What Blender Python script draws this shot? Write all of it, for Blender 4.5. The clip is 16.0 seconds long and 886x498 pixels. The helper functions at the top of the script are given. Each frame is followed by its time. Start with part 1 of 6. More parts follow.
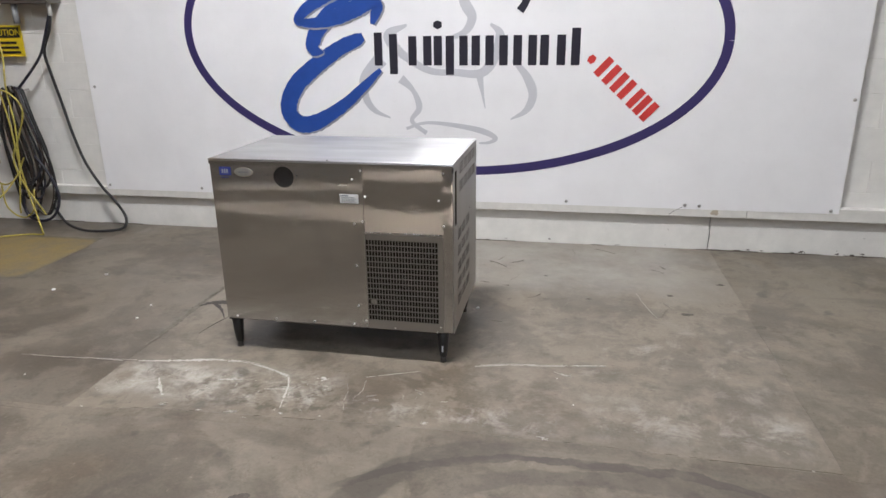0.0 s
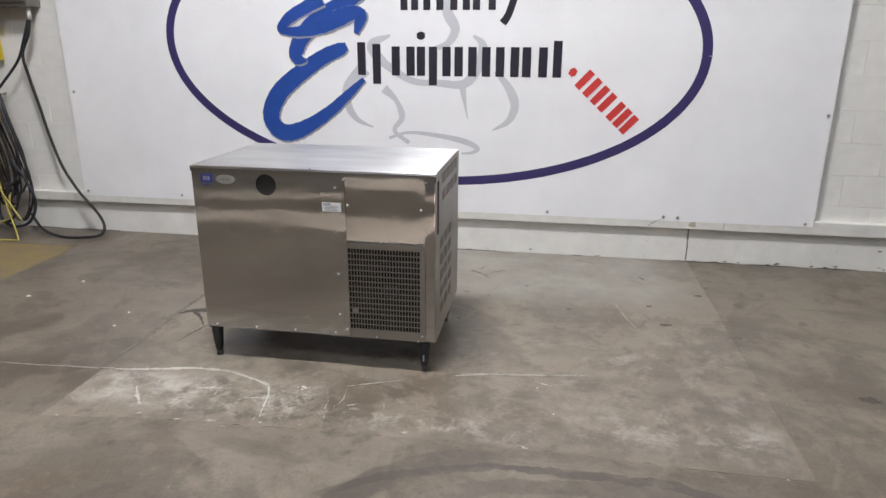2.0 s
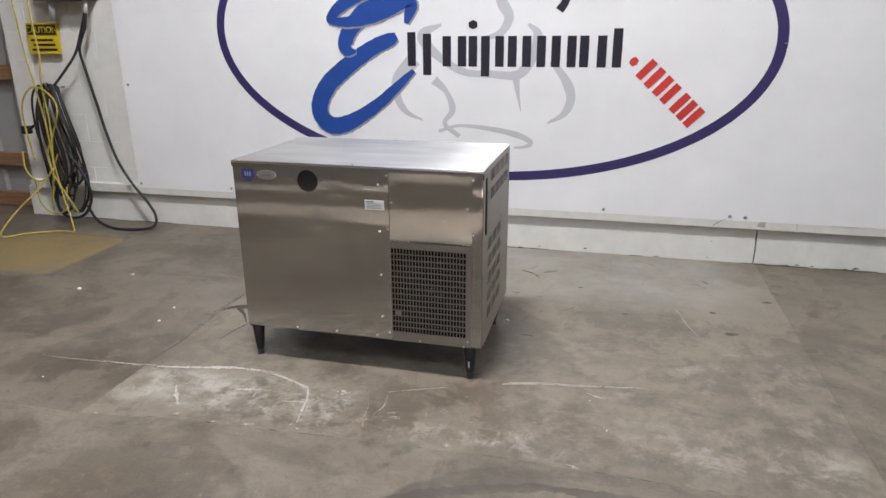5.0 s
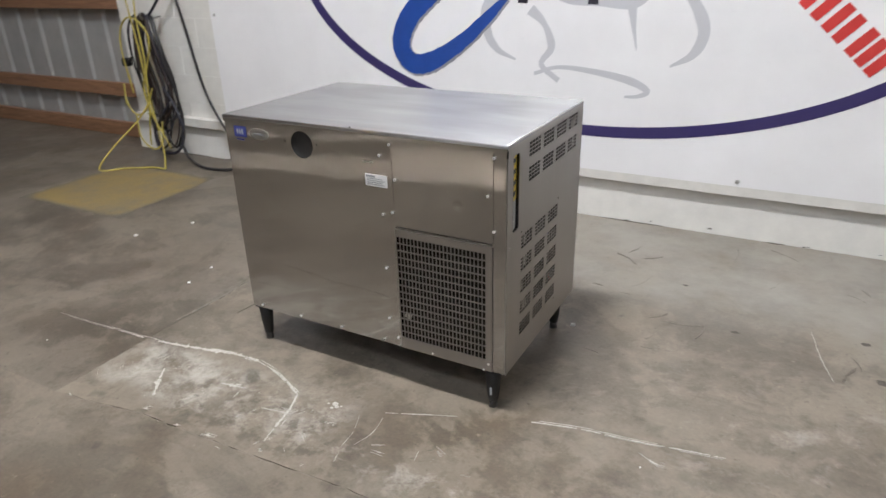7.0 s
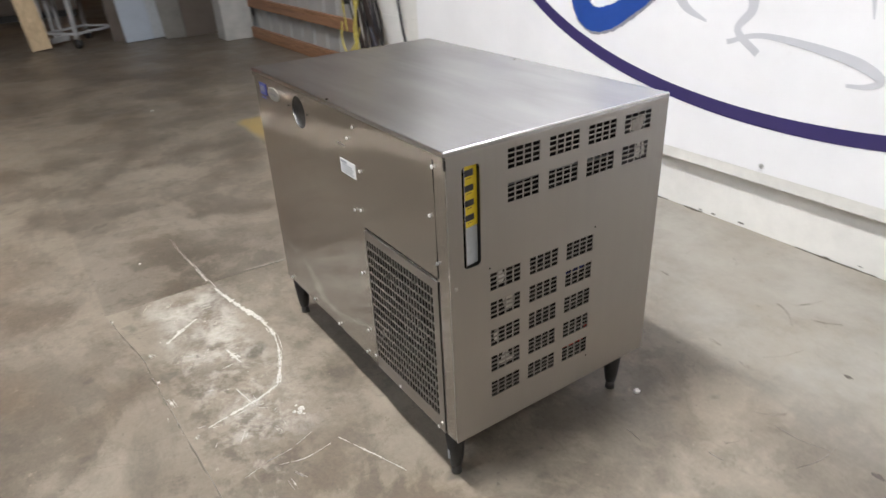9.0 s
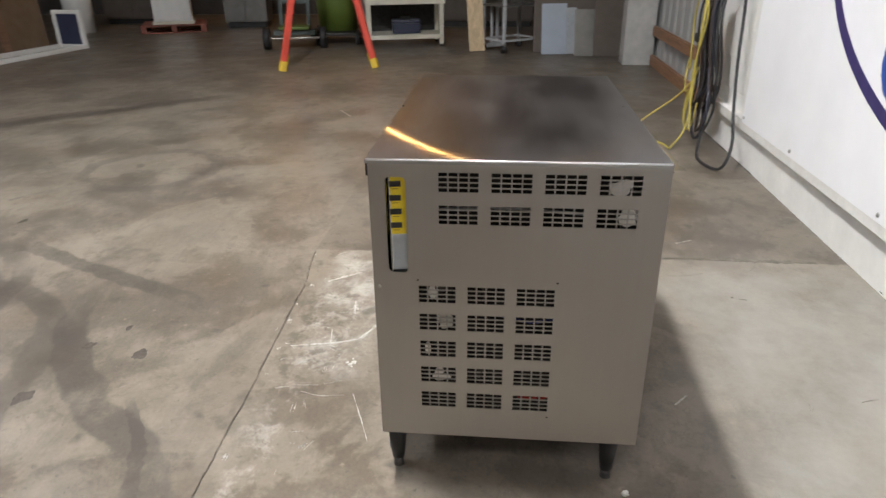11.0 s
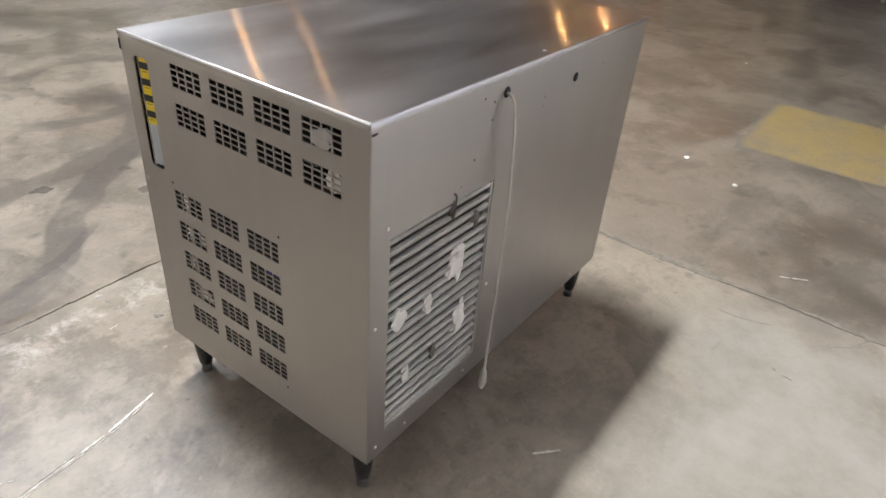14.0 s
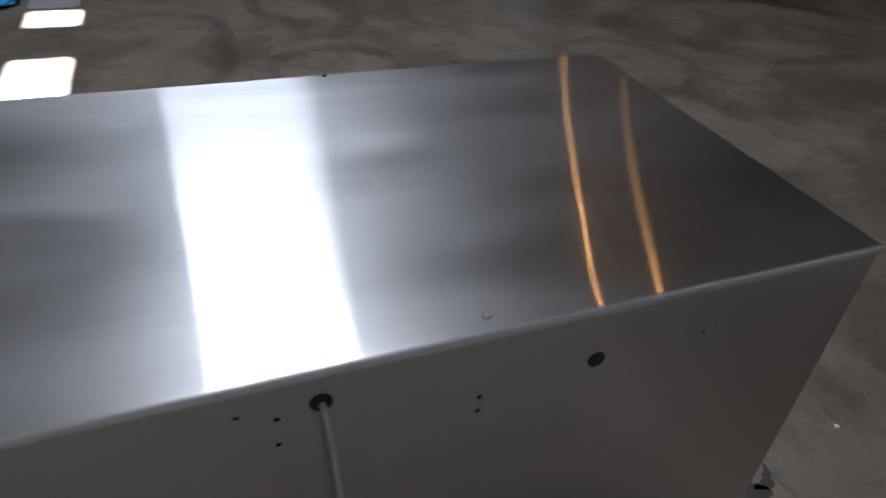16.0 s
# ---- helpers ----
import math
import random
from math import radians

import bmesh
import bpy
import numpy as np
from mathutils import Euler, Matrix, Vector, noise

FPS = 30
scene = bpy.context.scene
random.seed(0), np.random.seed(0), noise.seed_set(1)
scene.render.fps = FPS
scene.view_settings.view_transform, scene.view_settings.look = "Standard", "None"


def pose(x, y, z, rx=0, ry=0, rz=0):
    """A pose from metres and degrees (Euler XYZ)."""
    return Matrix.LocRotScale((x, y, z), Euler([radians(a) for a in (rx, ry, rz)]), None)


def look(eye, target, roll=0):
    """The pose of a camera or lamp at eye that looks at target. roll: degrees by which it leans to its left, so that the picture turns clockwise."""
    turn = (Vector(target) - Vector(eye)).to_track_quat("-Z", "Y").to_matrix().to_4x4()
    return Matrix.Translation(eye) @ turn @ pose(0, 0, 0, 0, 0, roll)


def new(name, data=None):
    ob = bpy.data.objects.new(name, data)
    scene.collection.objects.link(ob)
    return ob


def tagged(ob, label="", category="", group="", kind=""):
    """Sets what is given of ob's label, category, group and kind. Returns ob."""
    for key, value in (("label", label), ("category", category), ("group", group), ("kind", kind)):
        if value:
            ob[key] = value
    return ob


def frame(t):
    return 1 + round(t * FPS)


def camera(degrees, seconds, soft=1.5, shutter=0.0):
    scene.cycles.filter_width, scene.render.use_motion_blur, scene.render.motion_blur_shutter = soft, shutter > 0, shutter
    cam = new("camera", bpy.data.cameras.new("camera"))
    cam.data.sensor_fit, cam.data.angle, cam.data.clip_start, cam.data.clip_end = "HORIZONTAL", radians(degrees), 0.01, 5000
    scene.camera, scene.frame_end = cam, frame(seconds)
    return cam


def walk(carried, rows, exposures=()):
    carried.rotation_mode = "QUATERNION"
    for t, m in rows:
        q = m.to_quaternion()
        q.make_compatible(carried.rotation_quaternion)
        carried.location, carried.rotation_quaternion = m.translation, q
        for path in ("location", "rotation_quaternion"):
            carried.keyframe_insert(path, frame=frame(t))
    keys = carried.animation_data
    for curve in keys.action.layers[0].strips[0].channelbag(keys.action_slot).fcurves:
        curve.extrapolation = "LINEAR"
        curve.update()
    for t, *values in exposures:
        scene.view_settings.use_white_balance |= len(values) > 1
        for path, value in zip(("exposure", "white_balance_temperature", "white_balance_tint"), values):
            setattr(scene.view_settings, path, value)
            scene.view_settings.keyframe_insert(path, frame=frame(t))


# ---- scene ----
cam = camera(67.6, 16.0, 1.5, 0.4)
PATH = [
    (0, (-0.041, 0.151, 1.414), (-0.404, 2.016, 0.788), -0.7),
    (0.5, (-0.045, 0.146, 1.411), (-0.395, 2.017, 0.799), -0.4),
    (1, (-0.036, 0.142, 1.419), (-0.373, 2.017, 0.811), -0.0),
    (1.5, (-0.041, 0.137, 1.416), (-0.361, 2.018, 0.817), 0.4),
    (2, (-0.044, 0.138, 1.416), (-0.351, 2.021, 0.818), 0.3),
    (2.5, (-0.044, 0.14, 1.412), (-0.346, 2.024, 0.813), 0.1),
    (3, (-0.046, 0.141, 1.409), (-0.355, 2.023, 0.805), 0.2),
    (3.5, (-0.049, 0.154, 1.407), (-0.371, 2.031, 0.795), -0.1),
    (4, (-0.054, 0.161, 1.402), (-0.421, 2.029, 0.788), -0.6),
    (6.3, (0.003, 0.742, 1.412), (-0.616, 2.519, 0.734), -1.2),
    (6.5, (0.047, 0.836, 1.388), (-0.614, 2.586, 0.681), -1.8),
    (7, (0.203, 1.117, 1.385), (-0.695, 2.71, 0.574), -1.7),
    (7.5, (0.258, 1.355, 1.358), (-0.77, 2.835, 0.489), -2.3),
    (8, (0.293, 1.61, 1.348), (-0.877, 2.952, 0.437), -1.7),
    (8.2, (0.331, 1.699, 1.334), (-0.886, 2.988, 0.406), -2.0),
    (10.5, (0.845, 2.81, 1.33), (-0.977, 2.863, 0.508), -1.1),
    (11, (0.886, 3.047, 1.322), (-0.928, 2.871, 0.499), -0.6),
    (11.5, (0.82, 3.285, 1.32), (-0.959, 2.875, 0.504), 0.1),
    (12, (0.772, 3.521, 1.328), (-0.92, 2.821, 0.523), -0.0),
    (12.5, (0.703, 3.811, 1.323), (-0.875, 2.922, 0.475), 1.6),
    (13, (0.531, 3.955, 1.284), (-1.055, 3.195, 0.331), 4.4),
    (13.5, (0.325, 4.019, 1.281), (-1.181, 3.18, 0.267), 5.6),
    (14, (0.189, 4.021, 1.279), (-1.208, 3.07, 0.209), 4.8),
    (14.3, (0.06, 3.996, 1.279), (-1.258, 2.948, 0.199), 4.0),
    (14.5, (-0.041, 4.014, 1.322), (-1.279, 2.874, 0.242), 4.0),
    (15, (-0.273, 3.976, 1.352), (-1.36, 2.671, 0.295), 4.7),
    (15.5, (-0.565, 3.894, 1.334), (-1.485, 2.43, 0.329), 5.3),
    (15.7, (-0.688, 3.848, 1.344), (-1.481, 2.378, 0.242), 4.9),
    (16, (-0.823, 3.817, 1.339), (-1.453, 2.327, 0.164), 4.2),
]
walk(cam, [(t, look(eye, target, roll)) for t, eye, target, roll in PATH], [(0, -0.15, 6170, 12), (4, -0.15, 6170, 12), (6.5, -0.13, 6150, 11), (8, 0.22, 6200, 11), (10.5, 0.38, 6230, 10), (12.5, 0.54, 6200, 12), (14.5, 0.64, 6060, 11), (15.1, 0.38, 5920, 12), (15.5, -0.3, 5880, 13), (16, -1.5, 5680, 13)])

# ---- camera exposure is in walk() above; light ----
world = bpy.data.worlds.new("world")
scene.world = world
world.use_nodes = True
sky = world.node_tree.nodes.new("ShaderNodeTexSky")
sky.sky_type, sky.sun_disc, sky.sun_elevation, sky.sun_rotation = "NISHITA", False, radians(70), math.atan2(0.30, -0.20)
world.node_tree.links.new(sky.outputs[0], world.node_tree.nodes["Background"].inputs[0])
world.node_tree.nodes["Background"].inputs[1].default_value = 0.08


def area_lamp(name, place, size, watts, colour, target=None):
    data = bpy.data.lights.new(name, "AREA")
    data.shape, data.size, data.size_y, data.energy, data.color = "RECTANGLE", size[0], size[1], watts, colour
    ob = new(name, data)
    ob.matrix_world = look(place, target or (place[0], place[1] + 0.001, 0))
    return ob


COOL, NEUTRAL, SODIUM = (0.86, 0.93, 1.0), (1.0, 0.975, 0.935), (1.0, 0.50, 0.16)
# first lamp placed from the shadow's edge; the eastern two are added fill
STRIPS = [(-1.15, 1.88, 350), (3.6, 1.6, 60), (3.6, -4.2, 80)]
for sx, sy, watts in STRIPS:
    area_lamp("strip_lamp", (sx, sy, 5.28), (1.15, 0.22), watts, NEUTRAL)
    # extra upward fill that brightens the ceiling, not a separate fixture
    area_lamp("ceiling_fill", (sx, sy, 5.385), (1.15, 0.22), watts * 0.06, NEUTRAL, (sx, sy + 0.001, 9))
area_lamp("skylight_lamp", (-1.225, -1.75, 5.93), (1.45, 1.3), 165, COOL)
sun = bpy.data.lights.new("sun", "SUN")
sun.energy, sun.angle, sun.color = 400.0, radians(0.6), (1.0, 0.985, 0.96)
SUN_WAY = Vector((-0.30, 0.20, -1.0))      # from the roof openings to the floor
new("sun", sun).matrix_world = look((0, 0, 8), tuple(Vector((0, 0, 8)) + SUN_WAY))
SODIUMS = [(-4.4, -0.8, 11.0), (-4.5, 0.5, 6.0), (-13.0, -2.1, 20.0), (-13.2, -1.0, 30.0), (-14.0, 0.7, 30.0)]
for sx, sy, watts in SODIUMS:
    data = bpy.data.lights.new("sodium_lamp", "POINT")
    data.energy, data.color, data.shadow_soft_size = watts, SODIUM, 0.03
    new("sodium_lamp", data).location = (sx, sy, 4.42)


# ---- materials ----
class Shader:
    def __init__(self, name):
        self.mat = bpy.data.materials.new(name)
        self.mat.use_nodes = True
        self.t = self.mat.node_tree
        self.b = self.t.nodes["Principled BSDF"]
        self.coord = None

    def node(self, kind, **values):
        n = self.t.nodes.new(kind)
        for key, v in values.items():
            if key in n.inputs:
                self.put(n.inputs[key], v)
        return n

    def put(self, socket, v):
        if hasattr(v, "is_output"):
            self.t.links.new(v, socket)
        elif isinstance(v, (int, float)) and socket.type == "RGBA":
            socket.default_value = (v, v, v, 1)
        elif isinstance(v, tuple) and socket.type == "RGBA" and len(v) == 3:
            socket.default_value = (*v, 1)
        else:
            socket.default_value = v

    def at(self, scale=(1, 1, 1), place=(0, 0, 0), turn=(0, 0, 0)):
        if self.coord is None:
            self.coord = self.t.nodes.new("ShaderNodeTexCoord").outputs["Object"]
        m = self.t.nodes.new("ShaderNodeMapping")
        self.put(m.inputs["Vector"], self.coord)
        m.inputs["Scale"].default_value, m.inputs["Location"].default_value = scale, place
        m.inputs["Rotation"].default_value = turn
        return m.outputs[0]

    def noise(self, scale, detail=4.0, rough=0.55, vector=None, distortion=0.0):
        n = self.t.nodes.new("ShaderNodeTexNoise")
        self.put(n.inputs["Vector"], vector or self.at())
        n.inputs["Scale"].default_value, n.inputs["Detail"].default_value = scale, detail
        n.inputs["Roughness"].default_value, n.inputs["Distortion"].default_value = rough, distortion
        return n.outputs["Fac"]

    def ramp(self, fac, stops):
        n = self.t.nodes.new("ShaderNodeValToRGB")
        self.put(n.inputs[0], fac)
        els = n.color_ramp.elements
        while len(els) < len(stops):
            els.new(0.5)
        for e, (p, c) in zip(els, stops):
            e.position = p
            e.color = (c, c, c, 1) if isinstance(c, (int, float)) else (*c, 1)
        return n.outputs["Color"]

    def mix(self, fac, a, b, mode="MIX"):
        n = self.t.nodes.new("ShaderNodeMix")
        n.data_type, n.blend_type = "RGBA", mode
        self.put(n.inputs[0], fac), self.put(n.inputs[6], a), self.put(n.inputs[7], b)
        return n.outputs[2]

    def math(self, op, a, b=0.0, c=None):
        n = self.t.nodes.new("ShaderNodeMath")
        n.operation = op
        self.put(n.inputs[0], a), self.put(n.inputs[1], b)
        if c is not None:
            self.put(n.inputs[2], c)
        return n.outputs[0]

    def span(self, v, lo, hi, soft):
        """1 where lo < v < hi, with soft edges."""
        n = self.t.nodes.new("ShaderNodeMapRange")
        n.interpolation_type = "SMOOTHSTEP"
        self.put(n.inputs[0], v)
        n.inputs[1].default_value, n.inputs[2].default_value = lo - soft, lo + soft
        m = self.t.nodes.new("ShaderNodeMapRange")
        m.interpolation_type = "SMOOTHSTEP"
        self.put(m.inputs[0], v)
        m.inputs[1].default_value, m.inputs[2].default_value = hi - soft, hi + soft
        m.inputs[3].default_value, m.inputs[4].default_value = 1, 0
        return self.math("MULTIPLY", n.outputs[0], m.outputs[0])

    def bump(self, height, strength=0.2, distance=0.01, normal=None):
        n = self.t.nodes.new("ShaderNodeBump")
        self.put(n.inputs["Height"], height)
        n.inputs["Strength"].default_value, n.inputs["Distance"].default_value = strength, distance
        if normal is not None:
            self.put(n.inputs["Normal"], normal)
        return n.outputs[0]

    def done(self, **values):
        for key, v in values.items():
            self.put(self.b.inputs[key.replace("_", " ")], v)
        return self.mat


def plain(name, colour, rough=0.6, metal=0.0, vary=0.18, scale=14.0, bump=0.1):
    """A painted or moulded surface with two scales of wear."""
    s = Shader(name)
    dark = tuple(c * (1 - vary) for c in colour)
    light = tuple(min(1, c * (1 + vary * 0.6)) for c in colour)
    c = s.ramp(s.noise(scale, 6, 0.65), [(0.3, dark), (0.7, light)])
    c = s.mix(s.ramp(s.noise(scale * 0.18, 3), [(0.35, 0.0), (0.75, 0.35)]), c, dark)
    r = s.ramp(s.noise(scale * 2.3, 4), [(0.3, rough * 0.8), (0.7, min(1, rough * 1.2))])
    return s.done(Base_Color=c, Roughness=r, Metallic=metal, Normal=s.bump(s.noise(scale * 6, 5), bump, 0.002))


def steel(name, tint=(0.60, 0.585, 0.56), rough=0.30, aniso=0.65, wave=0.5, grain=(1, 70, 70), cloud=0.08, uv="brush", soft=2.0, sharp=0.0, streak=0.85, fine=0.155, dents=()):
    """Brushed sheet: hazy smears along the grain and slow waves in the sheet; sharp is the share of the clear, long-drawn reflection."""
    s = Shader(name)
    brush = s.noise(1.0, 2, 0.5, s.at(grain))
    smear = s.noise(3.2, 3, 0.5, s.at(tuple(0.6 if g < 10 else 2.2 for g in grain)), 0.3)
    smudge = s.noise(2.2, 3, 0.5, s.at(place=(3, 7, 1)))
    c = s.mix(s.ramp(smudge, [(0.25, 0.0), (0.85, 0.5)]), tint, tuple(v * 0.78 for v in tint))
    c = s.mix(s.ramp(brush, [(0.2, 0.0), (0.8, 0.14)]), c, tuple(v * 0.75 for v in tint))
    r = s.ramp(smear, [(0.2, rough - cloud * 0.4), (0.85, rough + cloud)])
    n = s.bump(s.noise(soft, 2.2, 0.42), wave, 0.006)
    for x, z, r, deep in dents:
        far = s.t.nodes.new("ShaderNodeVectorMath")
        far.operation = "LENGTH"
        s.put(far.inputs[0], s.at((1, 0, 1), (-x, 0, -z)))
        n = s.bump(s.ramp(far.outputs["Value"], [(0.0, 0.0), (r * 0.3, 0.15), (r * 0.7, 0.8), (r, 1.0)]), 1.0, deep, n)
    tangent = s.t.nodes.new("ShaderNodeTangent")
    tangent.direction_type, tangent.uv_map = "UV_MAP", uv
    s.put(s.b.inputs["Tangent"], tangent.outputs[0])
    s.done(Base_Color=c, Roughness=r, Metallic=1.0, Anisotropic=aniso, Normal=n)
    if sharp:
        g = s.t.nodes.new("ShaderNodeBsdfAnisotropic")
        s.put(g.inputs["Color"], c), s.put(g.inputs["Normal"], n), s.put(g.inputs["Tangent"], tangent.outputs[0])
        g.inputs["Roughness"].default_value, g.inputs["Anisotropy"].default_value = fine, -streak
        m = s.t.nodes.new("ShaderNodeMixShader")
        share = s.math("MULTIPLY", s.ramp(smear, [(0.20, 1.0), (0.85, 0.60)]), sharp)
        s.put(m.inputs[0], share), s.put(m.inputs[1], s.b.outputs[0]), s.put(m.inputs[2], g.outputs[0])
        s.put(s.t.nodes["Material Output"].inputs["Surface"], m.outputs[0])
    return s.mat


TRACKS = (
    # wheel tracks: centre, radius, half width, from, to, darkness
    (-1.78, 2.63, 1.36, 0.060, (-1.40, 1.30), (-0.56, 1.99), 0.75),
    (-0.10, 1.54, 0.64, 0.055, (-0.60, 1.95), (-0.18, 2.18), 0.6),
    (-1.03, 0.87, 0.46, 0.055, (-1.47, 0.70), (-1.05, 1.33), 0.6),
    (-25.16, 12.23, 25.93, 0.045, (-1.92, 0.72), (-1.40, 1.80), 0.7),
    (0.04, -2.85, 4.35, 0.06, (-1.1, 1.34), (-0.3, 1.48), 0.5),
    (21.91, 24.36, 36.6, 0.09, (-4.2, -1.3), (-5.6, 0.25), 0.75),
    (-2.24, 1.64, 3.55, 0.08, (-2.8, -1.86), (-4.75, -0.88), 0.75),
    (-3.20, 0.69, 0.43, 0.05, (-3.5, 0.36), (-2.9, 1.02), 0.5),
    (-1.32, 0.33, 0.63, 0.05, (-1.00, 0.88), (-1.70, 0.84), 0.55),
    (-1.57, 0.44, 0.36, 0.05, (-1.55, 0.08), (-1.62, 0.80), 0.55),
    (-1.64, -0.77, 0.38, 0.05, (-1.56, -1.14), (-1.50, -0.42), 0.6),
    (-0.67, -0.29, 0.40, 0.045, (-0.60, -0.69), (-1.02, -0.08), 0.55),
    (-0.51, 0.14, 0.53, 0.05, (-1.0, -0.08), (-0.72, 0.63), 0.55),
    (-0.58, 0.74, 0.31, 0.045, (-0.36, 0.96), (-0.85, 0.92), 0.5),
    (0.06, 0.79, 1.35, 0.020, (-0.74, 1.88), (0.12, 2.14), 0.8),
    (0.09, 0.50, 1.63, 0.022, (0.05, 2.13), (0.72, 2.0), 0.8),
    (0.18, 0.86, 1.20, 0.045, (-0.35, 1.97), (0.62, 1.99), 0.5),
)


def concrete(name, tone, patch=False):
    """Trowelled slab: broad tonal drift, blotches, brown stains, fine grit; wheel tracks or chalky abrasion on top."""
    s = Shader(name)
    sep = s.t.nodes.new("ShaderNodeSeparateXYZ")
    s.put(sep.inputs[0], s.at())
    x, y = sep.outputs[0], sep.outputs[1]
    big = s.noise(0.9, 3, 0.5, distortion=0.3)
    mid = s.noise(2.6, 5, 0.6, s.at(place=(2, 5, 0)), 0.5)
    blot = s.noise(7.5, 6, 0.68, s.at(place=(8, 1, 0)))
    fine = s.noise(75, 3, 0.7)
    dark = (tone[0] * 0.46, tone[1] * 0.425, tone[2] * 0.40)
    light = tuple(v * 1.52 for v in tone)
    c = s.ramp(big, [(0.32, tuple(v * 0.74 for v in tone)), (0.50, tone), (0.70, tuple(v * 1.22 for v in tone))])
    c = s.mix(s.ramp(mid, [(0.32, 0.85), (0.53, 0.0)]), c, dark)
    c = s.mix(s.ramp(mid, [(0.50, 0.0), (0.68, 0.75)]), c, light)
    c = s.mix(s.ramp(blot, [(0.34, 0.75), (0.49, 0.0)]), c, dark)
    c = s.mix(s.ramp(blot, [(0.53, 0.0), (0.68, 0.65)]), c, light)
    rust = s.noise(1.6, 7, 0.7, s.at(place=(4, 9, 0)), 0.3)
    c = s.mix(s.ramp(rust, [(0.50, 0.0), (0.66, 0.65)]), c, (tone[0] * 0.62, tone[1] * 0.51, tone[2] * 0.415))
    isle = s.noise(1.5, 8, 0.64, s.at(place=(7, 3, 0)), 0.35)
    c = s.mix(s.ramp(isle, [(0.505, 0.0), (0.545, 0.60), (0.64, 0.35)]), c, tuple(v * 1.55 for v in tone))
    c = s.mix(s.ramp(isle, [(0.40, 0.55), (0.43, 0.0)]), c, tuple(v * 0.58 for v in tone))
    ring = s.noise(2.1, 8, 0.66, s.at(place=(3, 6, 0)), 0.3)
    c = s.mix(s.ramp(ring, [(0.485, 0.0), (0.50, 0.32), (0.515, 0.0)]), c, dark)
    smear = s.noise(1.7, 8, 0.66, s.at((0.75, 2.0, 1), (2, 0, 0), (0, 0, -0.5)), 0.3)
    c = s.mix(s.ramp(smear, [(0.56, 0.0), (0.66, 0.6)]), c, tuple(v * 0.55 for v in tone))
    spot = s.noise(5.5, 3, 0.5, s.at(place=(1, 3, 0)), 0.2)
    c = s.mix(s.ramp(spot, [(0.66, 0.0), (0.72, 0.8)]), c, tuple(v * 0.40 for v in tone))
    pits = s.noise(34, 2, 0.5, s.at(place=(2, 8, 0)))
    c = s.mix(s.ramp(pits, [(0.68, 0.0), (0.74, 0.65)]), c, tuple(v * 0.45 for v in tone))
    flecks = s.noise(27, 3, 0.6, s.at(place=(9, 4, 0)))
    c = s.mix(s.ramp(flecks, [(0.67, 0.0), (0.75, 0.55)]), c, tuple(v * 1.9 for v in tone))
    scuff = s.noise(3.0, 7, 0.7, s.at((0.9, 2.6, 1), (0, 0, 0), (0, 0, 0.9)), 0.3)
    c = s.mix(s.ramp(scuff, [(0.58, 0.0), (0.74, 0.40)]), c, light)
    c = s.mix(0.22, c, s.ramp(fine, [(0.3, tuple(v * 0.6 for v in tone)), (0.7, tuple(v * 1.35 for v in tone))]))
    if patch:
        # chalky abrasion along the slab's broken edge
        for x0, x1, y0, y1, soft, scale, low, high, shift in ((-1.97, -1.45, 2.30, 2.56, 0.08, 7.0, 0.44, 0.66, 0), (-1.97, -0.95, 2.29, 2.56, 0.07, 9.0, 0.47, 0.62, 3), (-0.95, -0.05, 2.28, 2.42, 0.06, 10.0, 0.50, 0.66, 5), (0.1, 0.86, 2.30, 2.55, 0.08, 7.0, 0.48, 0.68, 7), (-0.1, 0.9, 2.5, 3.3, 0.3, 5.0, 0.54, 0.74, 9)):
            zone = s.math("MULTIPLY", s.span(x, x0, x1, soft), s.span(y, y0, y1, soft))
            chalk = s.ramp(s.noise(scale, 9, 0.74, s.at(place=(shift, 1, 0)), 0.3), [(low, 0.0), (high, 0.58)])
            c = s.mix(s.math("MULTIPLY", zone, chalk), c, (0.47, 0.435, 0.39))
        # paler stretch towards the wall: its brighter light is put into the colour
        zone = s.math("MULTIPLY", s.span(x, -1.9, 0.8, 0.4), s.span(y, 3.75, 4.7, 0.25))
        c = s.mix(s.math("MULTIPLY", zone, s.ramp(s.noise(3.4, 6, 0.65, s.at(place=(6, 2, 0))), [(0.30, 0.25), (0.65, 0.9)])), c, (0.31, 0.29, 0.26))
        zone = s.math("MULTIPLY", s.span(x, -1.6, -0.75, 0.12), s.span(y, 2.24, 2.5, 0.08))
        pit = s.ramp(s.noise(12, 6, 0.7), [(0.5, 0.0), (0.6, 0.75)])
        c = s.mix(s.math("MULTIPLY", zone, pit), c, dark)
    else:
        wear = s.ramp(s.noise(3.5, 6, 0.7, s.at(place=(5, 5, 0))), [(0.32, 0.35), (0.52, 1.0)])
        wob = s.math("MULTIPLY_ADD", s.noise(3.0, 5, 0.6), 0.16, -0.08)
        for cx, cy, radius, half, (ax, ay), (bx, by), amount in TRACKS:
            far = s.t.nodes.new("ShaderNodeVectorMath")
            far.operation = "LENGTH"
            s.put(far.inputs[0], s.at(place=(-cx, -cy, 0)))
            ring = s.span(s.math("ADD", far.outputs["Value"], wob), radius - half, radius + half, half * 0.18)
            d = Vector((bx - ax, by - ay))
            reach = d.length / 2
            d.normalize()
            mx, my = (ax + bx) / 2, (ay + by) / 2
            along = s.math("MULTIPLY_ADD", x, d.x, s.math("MULTIPLY_ADD", y, d.y, -(mx * d.x + my * d.y)))
